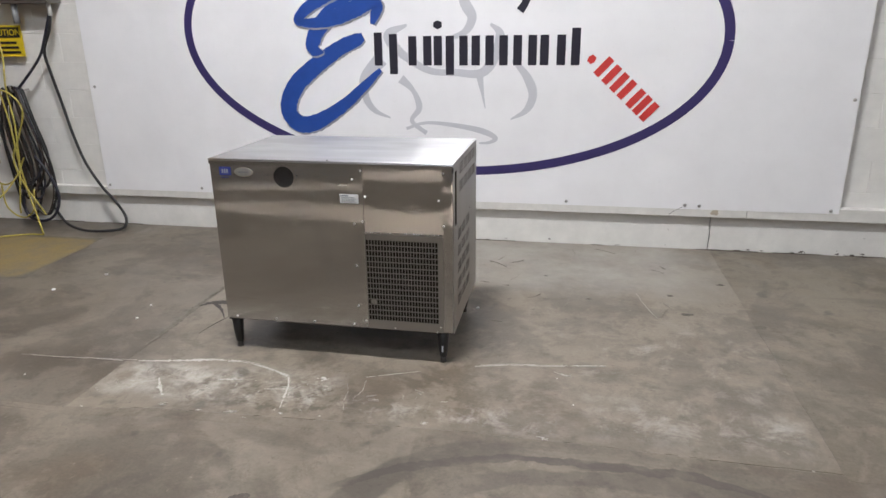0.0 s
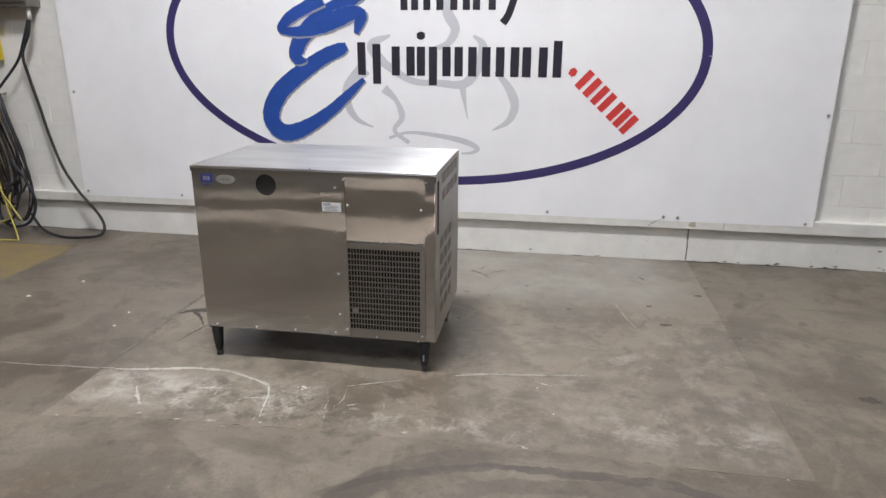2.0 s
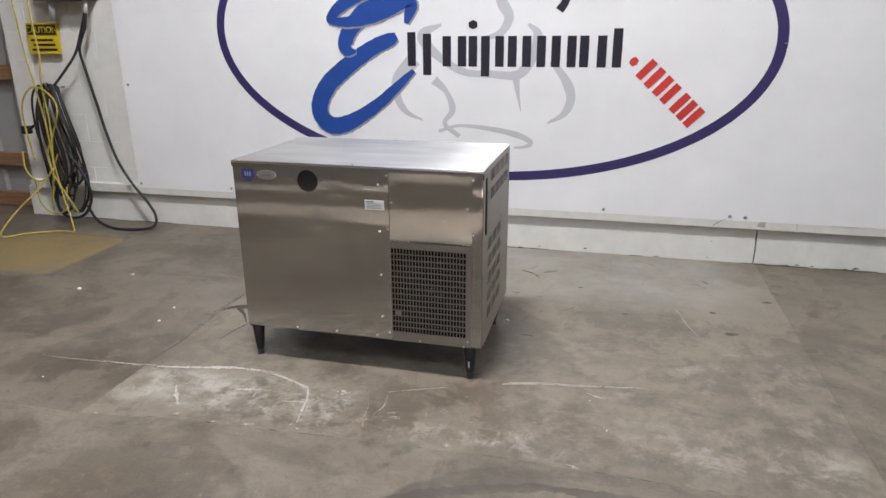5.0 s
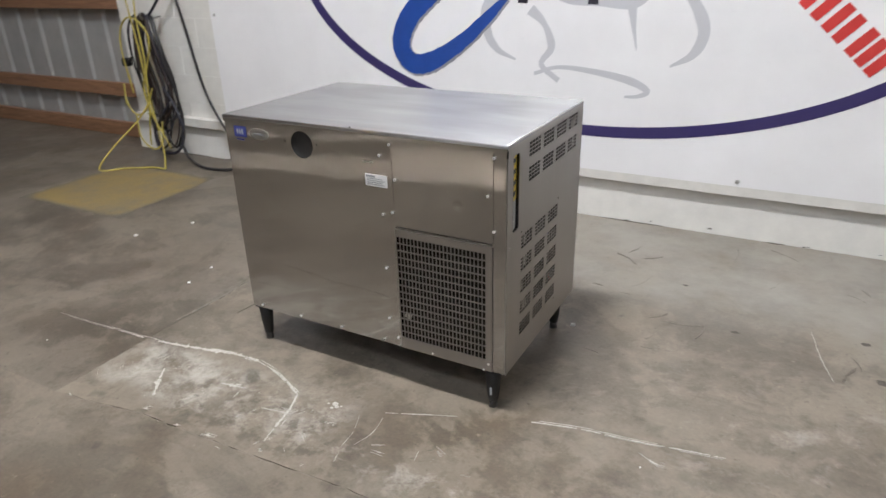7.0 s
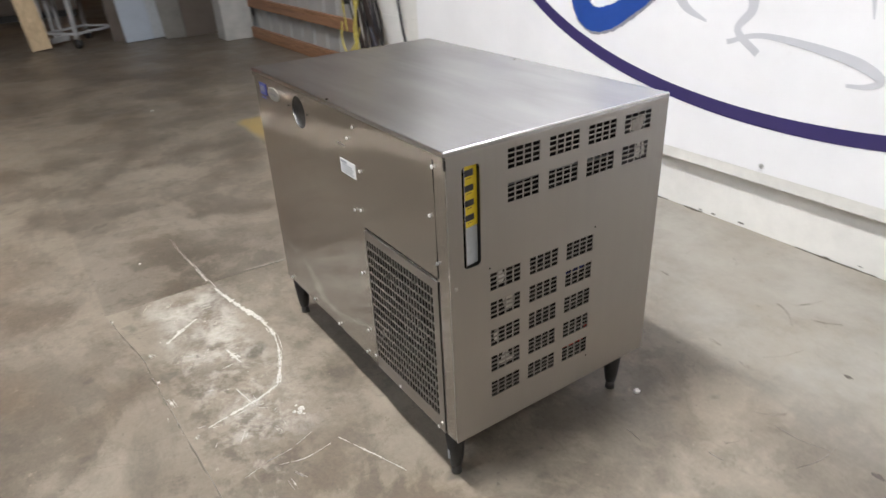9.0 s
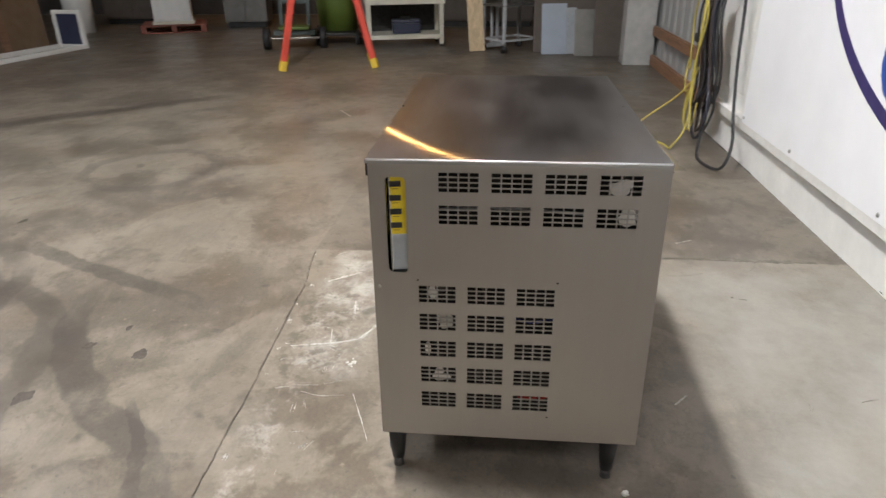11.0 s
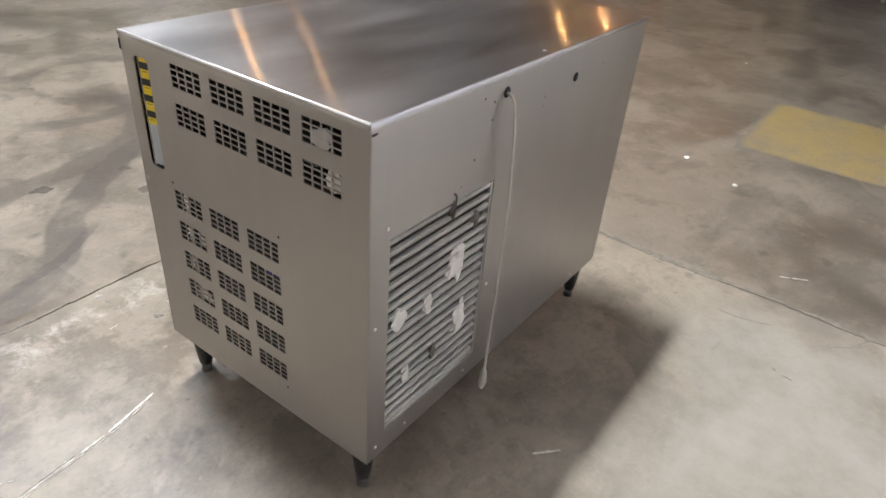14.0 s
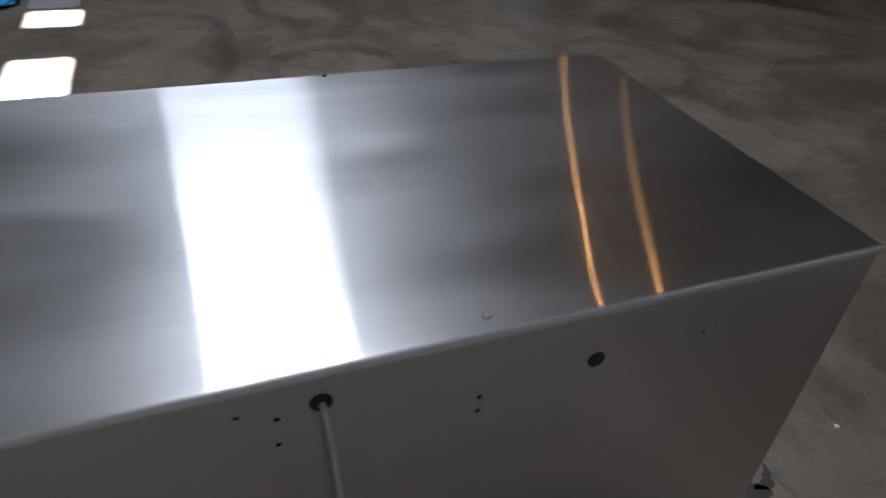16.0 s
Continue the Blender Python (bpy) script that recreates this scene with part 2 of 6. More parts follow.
            aside = s.math("MULTIPLY_ADD", x, -d.y, s.math("MULTIPLY_ADD", y, d.x, mx * d.y - my * d.x))
            ring = s.math("MULTIPLY", ring, s.span(along, -reach, reach, reach * 0.3))
            ring = s.math("MULTIPLY", ring, s.span(aside, -radius, radius, 0.05) if radius < 0.5 else s.span(aside, -reach * 0.9 - 0.1, reach * 0.9 + 0.1, 0.05))
            c = s.mix(s.math("MULTIPLY", s.math("MULTIPLY", ring, wear), amount), c, (0.060, 0.050, 0.042))
    rough = s.ramp(mid, [(0.3, 0.30), (0.7, 0.52)])
    n = s.bump(blot, 0.10, 0.008)
    n = s.bump(fine, 0.20, 0.002, n)
    return s.done(Base_Color=c, Roughness=rough, Normal=n)


def wood(name, tone, along=(1, 14, 14)):
    s = Shader(name)
    g = s.noise(3.0, 6, 0.6, s.at(along), 1.2)
    c = s.ramp(g, [(0.3, tuple(v * 0.6 for v in tone)), (0.55, tone), (0.75, tuple(min(1, v * 1.3) for v in tone))])
    c = s.mix(s.ramp(s.noise(2.0, 4), [(0.4, 0.0), (0.8, 0.45)]), c, tuple(v * 0.55 for v in tone))
    return s.done(Base_Color=c, Roughness=0.68, Normal=s.bump(g, 0.25, 0.003))


def glow(name, colour, strength):
    s = Shader(name)
    s.put(s.b.inputs["Emission Color"], colour)
    return s.done(Base_Color=colour, Emission_Strength=strength, Roughness=0.5)


FLOOR_OLD = concrete("old_concrete", (0.154, 0.130, 0.102))
# west and east tones also carry the weaker light over those slabs
FLOOR_WEST = concrete("darker_west_concrete", (0.136, 0.115, 0.091))
FLOOR_EAST = concrete("darker_east_concrete", (0.147, 0.125, 0.096))
FLOOR_PATCH = concrete("newer_concrete", (0.172, 0.146, 0.114), True)
GRIME = plain("wall_foot_grime", (0.085, 0.072, 0.056), 0.9, 0, 0.4, 40, 0.3)
RUST_STAIN = plain("faint_brown_stain", (0.50, 0.43, 0.34), 0.8, 0, 0.25, 40, 0.3)
JOINT = plain("joint_dirt", (0.13, 0.112, 0.09), 0.9)
BLOCK_PAINT = plain("white_block_paint", (0.77, 0.75, 0.71), 0.55, 0, 0.08, 9, 0.35)
BASE_PAINT = plain("scuffed_white_paint", (0.76, 0.74, 0.70), 0.6, 0, 0.10, 7, 0.35)
SILL_PAINT = plain("sill_paint", (0.72, 0.70, 0.66), 0.5, 0, 0.12, 10, 0.2)
s = Shader("banner_vinyl")
hang = s.noise(1.3, 2, 0.4, s.at((1.6, 1, 0.5)), 0.8)
crease = s.noise(9.0, 4, 0.6, s.at((1.4, 1, 0.7)), 0.6)
c = s.ramp(s.noise(2.2, 5, 0.6), [(0.3, (0.80, 0.79, 0.80)), (0.7, (0.87, 0.86, 0.87))])
c = s.mix(s.ramp(s.noise(26, 6, 0.7), [(0.60, 0.0), (0.80, 0.25)]), c, (0.62, 0.60, 0.59))
VINYL = s.done(Base_Color=c, Roughness=0.40, Normal=s.bump(crease, 0.10, 0.004, s.bump(hang, 0.55, 0.03)))
PURPLE = plain("purple_print", (0.042, 0.032, 0.125), 0.45, 0, 0.1, 6, 0.03)
BLUE = plain("blue_print", (0.020, 0.070, 0.32), 0.45, 0, 0.15, 8, 0.03)
BLUE_SHADE = plain("grey_print_shadow", (0.30, 0.30, 0.34), 0.5, 0, 0.1, 8, 0.03)
INK = plain("black_print", (0.020, 0.018, 0.030), 0.45, 0, 0.1, 8, 0.03)
RED = plain("red_print", (0.60, 0.050, 0.045), 0.45, 0, 0.1, 8, 0.03)
GHOST = plain("pale_grey_print", (0.57, 0.57, 0.60), 0.45, 0, 0.04, 6, 0.03)
# face tints also carry how each is lit: lid palest, side and back darker
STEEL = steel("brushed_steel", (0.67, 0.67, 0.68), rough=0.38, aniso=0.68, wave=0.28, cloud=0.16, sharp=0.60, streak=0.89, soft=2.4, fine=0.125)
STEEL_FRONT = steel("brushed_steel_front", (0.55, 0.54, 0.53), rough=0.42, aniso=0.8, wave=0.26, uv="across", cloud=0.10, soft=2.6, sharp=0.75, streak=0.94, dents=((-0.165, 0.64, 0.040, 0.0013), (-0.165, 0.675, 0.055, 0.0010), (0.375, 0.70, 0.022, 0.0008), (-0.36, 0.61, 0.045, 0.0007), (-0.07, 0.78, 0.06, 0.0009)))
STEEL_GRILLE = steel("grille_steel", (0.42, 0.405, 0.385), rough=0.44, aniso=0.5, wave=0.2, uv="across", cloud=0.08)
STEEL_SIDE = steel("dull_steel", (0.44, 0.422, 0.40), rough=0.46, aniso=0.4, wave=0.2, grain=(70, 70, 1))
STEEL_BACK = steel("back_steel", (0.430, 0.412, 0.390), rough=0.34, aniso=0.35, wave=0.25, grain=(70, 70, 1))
STEEL_PLAIN = plain("worn_metal", (0.50, 0.49, 0.47), 0.38, 1.0, 0.25, 12, 0.1)
GLEAM_EDGE = plain("worn_gleam_edge", (0.85, 0.85, 0.85), 0.42, 1.0, 0.06, 30, 0.03)
BRIGHT_STEEL = plain("bright_steel", (0.66, 0.66, 0.66), 0.20, 1.0, 0.10, 5, 0.04)
CHROME = plain("screw_metal", (0.86, 0.85, 0.82), 0.22, 1.0, 0.08, 60, 0.05)
# pale, weakly metallic colour paints in the screws' bright glint
SCREW_HEAD = plain("bright_screw_head", (0.80, 0.79, 0.77), 0.35, 0.35, 0.08, 60, 0.05)
BLACK = plain("black_plastic", (0.018, 0.017, 0.016), 0.5, 0, 0.3, 20, 0.1)
FOOT_STEEL = plain("dulled_screw", (0.30, 0.29, 0.28), 0.5, 0.8, 0.2, 40, 0.1)
HOLE_BLACK = plain("hole_black", (0.008, 0.007, 0.007), 0.95, 0, 0.2, 30, 0.1)
# near black, standing in for shade inside and beneath things
DARK = plain("shade_dark", (0.030, 0.028, 0.026), 0.8, 0, 0.4, 9, 0.2)
FIN = plain("dusty_fins", (0.10, 0.090, 0.080), 0.65, 0.4, 0.35, 30, 0.2)
LOUVRE = plain("louvre_metal", (0.40, 0.385, 0.36), 0.5, 0.5, 0.25, 16, 0.2)
YELLOW_LABEL = plain("yellow_label", (0.70, 0.52, 0.02), 0.5, 0, 0.12, 18, 0.05)
LABEL_BLUE = plain("blue_badge", (0.030, 0.042, 0.22), 0.35, 0, 0.15, 40, 0.03)
LABEL_WHITE = plain("white_label", (0.72, 0.71, 0.70), 0.5, 0, 0.06, 40, 0.03)
RESIDUE = plain("white_residue", (0.56, 0.54, 0.50), 0.8, 0, 0.2, 50, 0.3)
TORN = plain("dusty_torn_sheet", (0.30, 0.28, 0.255), 0.7, 0, 0.2, 40, 0.3)
LEVER_GREY = plain("pale_grey_plastic", (0.40, 0.42, 0.44), 0.5, 0, 0.15, 30, 0.1)
GREY_PLASTIC = plain("grey_plastic", (0.30, 0.31, 0.32), 0.45, 0, 0.15, 16, 0.1)
CORD_WHITE = plain("ivory_cord", (0.40, 0.37, 0.32), 0.55, 0, 0.15, 20, 0.1)
RUBBER = plain("black_rubber", (0.022, 0.021, 0.022), 0.55, 0, 0.3, 25, 0.2)
RUBBER_BROWN = plain("brown_black_rubber", (0.040, 0.026, 0.020), 0.6, 0, 0.3, 25, 0.2)
RUBBER_BLUE = plain("blue_black_rubber", (0.022, 0.022, 0.034), 0.5, 0, 0.3, 25, 0.2)
YELLOW_CORD = plain("yellow_cord", (0.48, 0.395, 0.085), 0.5, 0, 0.25, 25, 0.1)
CORRUGATED = plain("corrugated_sheet", (0.44, 0.44, 0.43), 0.45, 0.3, 0.12, 6, 0.1)
RAIL_WOOD = wood("brown_rail_wood", (0.29, 0.155, 0.085))
PILLAR_PAINT = plain("greyed_pillar_paint", (0.42, 0.41, 0.39), 0.6, 0, 0.22, 5, 0.3)
SOFT_STAIN = plain("soft_floor_stain", (0.082, 0.068, 0.054), 0.55, 0, 0.4, 40, 0.2)
STAIN = plain("dark_floor_stain", (0.055, 0.046, 0.040), 0.6, 0, 0.4, 30, 0.2)
PALLET_WOOD = wood("pale_pallet_wood", (0.52, 0.35, 0.19))
OLD_WOOD = wood("dark_pallet_wood", (0.20, 0.11, 0.065))
RED_WOOD = wood("red_pallet_wood", (0.26, 0.085, 0.055))
PLANK_WOOD = wood("plank_wood", (0.58, 0.44, 0.27), (14, 14, 1))
CARD = plain("brown_board", (0.155, 0.100, 0.058), 0.8, 0, 0.2, 4, 0.2)
ORANGE = plain("orange_fibreglass", (0.66, 0.085, 0.055), 0.45, 0, 0.15, 14, 0.1)
FOOT_YELLOW = plain("yellow_ladder_foot", (0.68, 0.48, 0.05), 0.6, 0, 0.15, 20, 0.1)
GREEN = plain("green_bin_plastic", (0.12, 0.17, 0.030), 0.5, 0, 0.15, 8, 0.1)
CREAM = plain("cream_enamel", (0.70, 0.67, 0.56), 0.45, 0, 0.15, 8, 0.1)
WHITE_PAINT = plain("white_enamel", (0.72, 0.71, 0.68), 0.4, 0, 0.08, 8, 0.05)
PALE_BLUE = plain("pale_blue_sheet", (0.35, 0.39, 0.45), 0.4, 0, 0.1, 5, 0.05)
GREY_SHEET = plain("grey_sheet", (0.24, 0.23, 0.215), 0.38, 0.7, 0.2, 5, 0.1)
BROWN_SHEET = plain("brown_sheet", (0.115, 0.092, 0.075), 0.6, 0, 0.2, 5, 0.1)
GALVANISED = plain("galvanised_grey", (0.46, 0.47, 0.48), 0.5, 0.15, 0.15, 12, 0.1)
NAVY = plain("navy_panel", (0.030, 0.036, 0.070), 0.4, 0, 0.2, 8, 0.1)
TEAL = plain("grey_green_enamel", (0.080, 0.100, 0.094), 0.45, 0, 0.2, 8, 0.1)
BRIGHT_BLUE = plain("bright_blue_tarp", (0.03, 0.26, 0.60), 0.5, 0, 0.3, 12, 0.3)
CEILING = plain("ceiling_deck", (0.50, 0.51, 0.52), 0.8, 0, 0.12, 3, 0.1)
# near-black wall colour carries the dimness of the far end
WALL_FAR = plain("dimmed_wall_colour", (0.068, 0.061, 0.056), 0.75, 0, 0.3, 2, 0.2)
CHALK = plain("chalk_white_scrape", (0.52, 0.49, 0.445), 0.85, 0, 0.3, 60, 0.3)
FAINT = plain("faint_pale_scratch", (0.29, 0.265, 0.23), 0.85, 0, 0.3, 60, 0.3)
CRUMB = plain("white_crumb", (0.78, 0.77, 0.74), 0.8, 0, 0.1, 60, 0.2)
LED_GLOW = glow("lit_tube_cover", (1.0, 0.965, 0.91), 6.0)
SKY_GLOW = glow("daylight_panel", (0.86, 0.93, 1.0), 7.0)


# ---- mesh helpers ----
def thing(name, place=(0, 0, 0), turn=0, **tags):
    ob = new(name)
    ob.empty_display_size = 0.1
    ob.matrix_world = pose(*place, 0, 0, turn)
    return tagged(ob, **tags)


def mesh_of(name, bm, material, smooth=False):
    layer, across = bm.loops.layers.uv.new("brush"), bm.loops.layers.uv.new("across")
    for f in bm.faces:
        f.smooth = smooth
        n = f.normal
        for loop in f.loops:
            c = loop.vert.co
            loop[across].uv = (c.x, c.y + c.z)
            loop[layer].uv = (c.y, c.x) if abs(n.z) > 0.7 else ((c.z, c.x) if abs(n.y) > 0.7 else (c.y, c.z))
    me = bpy.data.meshes.new(name)
    bm.to_mesh(me)
    bm.free()
    me.materials.append(material)
    return me


def part(name, bm, material, parent=None, label="", smooth=False, **tags):
    bmesh.ops.recalc_face_normals(bm, faces=bm.faces)
    bm.normal_update()
    ob = new(name, mesh_of(name, bm, material, smooth))
    ob.parent = parent
    return tagged(ob, label=label, **tags)


def add_box(bm, lo, hi, bevel=0.0, turn=None, segments=2):
    made = bmesh.ops.create_cube(bm, size=1)["verts"]
    c = [(a + b) / 2 for a, b in zip(lo, hi)]
    d = [max(b - a, 1e-4) for a, b in zip(lo, hi)]
    for v in made:
        v.co = Vector((v.co.x * d[0], v.co.y * d[1], v.co.z * d[2]))
    if turn is not None:
        bmesh.ops.transform(bm, matrix=turn.to_4x4(), verts=made)
    bmesh.ops.translate(bm, vec=c, verts=made)
    if bevel:
        edges = {e for v in made for e in v.link_edges}
        bmesh.ops.bevel(bm, geom=list(edges), offset=bevel, segments=segments, affect="EDGES", profile=0.6)
    return bm


def box(lo, hi, bevel=0.0, turn=None, segments=2):
    return add_box(bmesh.new(), lo, hi, bevel, turn, segments)


def add_rod(bm, a, b, r0, r1=None, sides=12):
    a, b = Vector(a), Vector(b)
    d = b - a
    m = Matrix.Translation((a + b) / 2) @ d.to_track_quat("Z", "Y").to_matrix().to_4x4()
    bmesh.ops.create_cone(bm, cap_ends=True, segments=sides, radius1=r0, radius2=r0 if r1 is None else r1, depth=d.length, matrix=m)
    return bm


def rod(a, b, r0, r1=None, sides=12):
    return add_rod(bmesh.new(), a, b, r0, r1, sides)


def smooth_line(points, steps=6):
    pts = [Vector(p) for p in points]
    pts = [pts[0] * 2 - pts[1]] + pts + [pts[-1] * 2 - pts[-2]]
    out = []
    for i in range(1, len(pts) - 2):
        p0, p1, p2, p3 = pts[i - 1:i + 3]
        for k in range(steps):
            t = k / steps
            out.append(0.5 * (2 * p1 + (p2 - p0) * t + (2 * p0 - 5 * p1 + 4 * p2 - p3) * t * t + (3 * p1 - p0 - 3 * p2 + p3) * t ** 3))
    out.append(pts[-2])
    return out


def tube(points, r, sides=8, steps=6, bm=None):
    bm = bm or bmesh.new()
    line = smooth_line(points, steps)
    rings = []
    for i, p in enumerate(line):
        d = (line[min(i + 1, len(line) - 1)] - line[max(i - 1, 0)]).normalized()
        side = d.cross(Vector((0.21, 0.94, 0.27))).normalized()
        up = side.cross(d)
        rings.append([bm.verts.new(p + r * (math.cos(2 * math.pi * k / sides) * side + math.sin(2 * math.pi * k / sides) * up)) for k in range(sides)])
    for a, b in zip(rings, rings[1:]):
        for k in range(sides):
            bm.faces.new((a[k], a[(k + 1) % sides], b[(k + 1) % sides], b[k]))
    bm.faces.new(rings[0]), bm.faces.new(rings[-1])
    return bm


def flat_strip(points, widths, thick, axis, steps=8, bm=None, jag=0.0):
    """A band of given widths along a smooth line of (u, v), raised by thick. axis "z": on the floor; "y": on a wall that faces -y."""
    bm = bm or bmesh.new()
    line = [p.to_2d() for p in smooth_line([(u, v, 0) for u, v in points], steps)]
    n = len(line)
    loops = []
    for i, p in enumerate(line):
        f = i / (n - 1) * (len(widths) - 1)
        k = min(int(f), len(widths) - 2)
        w = widths[k] + (widths[k + 1] - widths[k]) * (f - k)
        d = (line[min(i + 1, n - 1)] - line[max(i - 1, 0)]).normalized()
        side = Vector((-d.y, d.x))
        j1, j2 = (1 + random.uniform(-jag, jag) for _ in range(2))
        a, b = p + side * w / 2 * j1, p - side * w / 2 * j2
        loops.append((a, b))

    def spot(q, h):
        return (q.x, q.y, h) if axis == "z" else (q.x, -h, q.y)
    top = [[bm.verts.new(spot(q, thick)) for q in ab] for ab in loops]
    low = [[bm.verts.new(spot(q, 0)) for q in ab] for ab in loops]
    for i in range(n - 1):
        (a, b), (c, d) = top[i], top[i + 1]
        (e, f), (g, h) = low[i], low[i + 1]
        for quad in ((a, b, d, c), (a, c, g, e), (b, f, h, d)):
            bm.faces.new(quad)
    for i in (0, -1):
        bm.faces.new((top[i][0], top[i][1], low[i][1], low[i][0]))
    return bm


def perforated(u0, u1, v0, v1, holes, thick, spot):
    """A sheet with rectangular holes (ua, ub, va, vb). spot(u, v, depth) gives the place."""
    us = sorted({round(c, 5) for c in [u0, u1] + [h[0] for h in holes] + [h[1] for h in holes]})
    vs = sorted({round(c, 5) for c in [v0, v1] + [h[2] for h in holes] + [h[3] for h in holes]})
    solid = np.ones((len(us) - 1, len(vs) - 1), bool)
    for a, b, c, d in holes:
        solid[us.index(round(a, 5)):us.index(round(b, 5)), vs.index(round(c, 5)):vs.index(round(d, 5))] = False
    # merge cells into long strips, row by row
    bm = bmesh.new()
    cache = {}

    def vert(u, v, d):
        key = (u, v, d)
        if key not in cache:
            cache[key] = bm.verts.new(spot(us[u], vs[v], thick * d))
        return cache[key]
    for i in range(len(us) - 1):
        for j in range(len(vs) - 1):
            if not solid[i, j]:
                continue
            bm.faces.new((vert(i, j, 0), vert(i + 1, j, 0), vert(i + 1, j + 1, 0), vert(i, j + 1, 0)))
            bm.faces.new((vert(i, j, 1), vert(i, j + 1, 1), vert(i + 1, j + 1, 1), vert(i + 1, j, 1)))
            for di, dj, a, b in ((-1, 0, (i, j), (i, j + 1)), (1, 0, (i + 1, j), (i + 1, j + 1)), (0, -1, (i, j), (i + 1, j)), (0, 1, (i, j + 1), (i + 1, j + 1))):
                k, m = i + di, j + dj
                if not (0 <= k < len(us) - 1 and 0 <= m < len(vs) - 1 and solid[k, m]):
                    bm.faces.new((vert(*a, 0), vert(*b, 0), vert(*b, 1), vert(*a, 1)))
    return bm


def blob(place, size, seed, squash=0.5, detail=2):
    bm = bmesh.new()
    bmesh.ops.create_icosphere(bm, subdivisions=detail, radius=1)
    for v in bm.verts:
        k = 1 + 0.5 * noise.noise(v.co * 1.6 + Vector((seed, seed * 2.3, 0)))
        v.co = Vector((v.co.x * size * k, v.co.y * size * k, v.co.z * size * k * squash)) + Vector(place)
    return bm


def base_of(ob):
    total = Vector((0, 0, 0))
    while ob is not None:
        total = total + ob.location
        ob = ob.parent
    return total


def wpart(name, bm, material, parent, label="", smooth=False):
    """A part given in world coordinates, under an unturned parent."""
    bmesh.ops.translate(bm, vec=-base_of(parent), verts=bm.verts)
    return part(name, bm, material, parent, label, smooth)


def structure(name, bm, material, label, category, smooth=False):
    return part(name, bm, material, None, label, smooth, category=category, kind="structure")


# ---- the large structure ----
XW, XE, YS, YN, HIGH = -15.0, 5.5, -12.0, 4.62, 6.0
JX0, JX1, JY = -1.985, 0.905, 2.232      # joints round the newer slab

floor = thing("floor", label="stained grey concrete floor with a lighter repaired slab", category="floor", kind="structure")
part("joint_bed", box((XW, YS, -0.12), (XE, YN + 0.5, -0.005)), JOINT, floor)


def joint_bow(x):
    """How far the southern joint strays from a straight line."""
    line = [(-2.0, -0.088), (-1.6, -0.032), (-1.1, -0.012), (-0.5, 0.012), (0.0, 0.010), (0.9, -0.020)]
    if x <= line[0][0]:
        return line[0][1]
    for (ax, ay), (bx, by) in zip(line, line[1:]):
        if x <= bx:
            return ay + (by - ay) * (x - ax) / (bx - ax)
    return line[-1][1]


def slab(x0, x1, y0, y1, jag, material, top_z):
    """A slab with slightly broken edges."""
    rim = []
    for (ax, ay), (bx, by) in zip(((x0, y0), (x1, y0), (x1, y1), (x0, y1)), ((x1, y0), (x1, y1), (x0, y1), (x0, y0))):
        n = max(2, int(math.hypot(bx - ax, by - ay) / 0.025)) if jag else 1
        for i in range(n):
            f = i / n
            at = Vector((ax + (bx - ax) * f, ay + (by - ay) * f, 3))
            wob = jag * (noise.noise(at * 3) + 0.5 * noise.noise(at * 11) + 0.4 * noise.noise(at * 37)) if 0 < i else 0
            fx, fy = ax + (bx - ax) * f, ay + (by - ay) * f
            bow = joint_bow(fx) if abs(fy - JY) < 0.01 else 0
            rim.append((fx + wob * abs(by > ay or by < ay), fy + bow + wob * (by == ay)))
    bm = bmesh.new()
    top = bm.faces.new([bm.verts.new((x, y, top_z)) for x, y in rim])
    low = bmesh.ops.extrude_face_region(bm, geom=[top])
    bmesh.ops.translate(bm, vec=(0, 0, -0.1), verts=[v for v in low["geom"] if isinstance(v, bmesh.types.BMVert)])
    bmesh.ops.triangulate(bm, faces=[f for f in bm.faces if len(f.verts) > 4])
    return part("slab", bm, material, floor)


G = 0.0011
slab(JX0 + G, JX1 - G, JY + 0.0026, YN + 0.05, 0.006, FLOOR_PATCH, 0.0)
slab(XW, JX0 - G, JY + G, YN + 0.45, 0.006, FLOOR_WEST, -0.0008)
slab(JX1 + G, XE, JY + G, YN + 0.05, 0.006, FLOOR_EAST, -0.0012)
slab(XW, XE, YS, JY - 0.0026, 0.006, FLOOR_OLD, -0.0016)

# the old slab's lip, standing a little proud of the newer one
bm = bmesh.new()
rows = []
for k in range(241):
    x = JX0 + (JX1 - JX0) * k / 240
    at = Vector((x, JY, 3))
    y = JY + joint_bow(x) + 0.006 * (noise.noise(at * 3) + 0.5 * noise.noise(at * 11) + 0.9 * noise.noise(at * 41)) - 0.0005
    z = max(-0.0012, 0.0024 + 0.0016 * noise.noise(at * 5) + 0.0012 * noise.noise(at * 23)) * min(1.0, (240 - k) / 60)
    rows.append([bm.verts.new(v) for v in ((x, y - 0.06, -0.0018), (x, y - 0.004, z), (x, y, z - 0.0006), (x, y, -0.012))])
for a, b in zip(rows, rows[1:]):
    for c, d in zip(range(3), range(1, 4)):
        bm.faces.new((a[c], b[c], b[d], a[d]))
part("raised_lip", bm, FLOOR_OLD, floor, "chipped concrete edge along the joint")

# where the joints have been filled and worn flush
part("flush_fill", box((XW, JY - 0.12, -0.05), (JX0 - 0.01, JY - 0.06, -0.0012)), FLOOR_OLD, floor)
part("flush_fill", box((0.10, JY - 0.03, -0.05), (0.42, JY + 0.03, -0.0022)), FLOOR_OLD, floor)
part("flush_fill", box((0.62, JY - 0.05, -0.05), (XE, JY + 0.01, -0.0013)), FLOOR_OLD, floor)
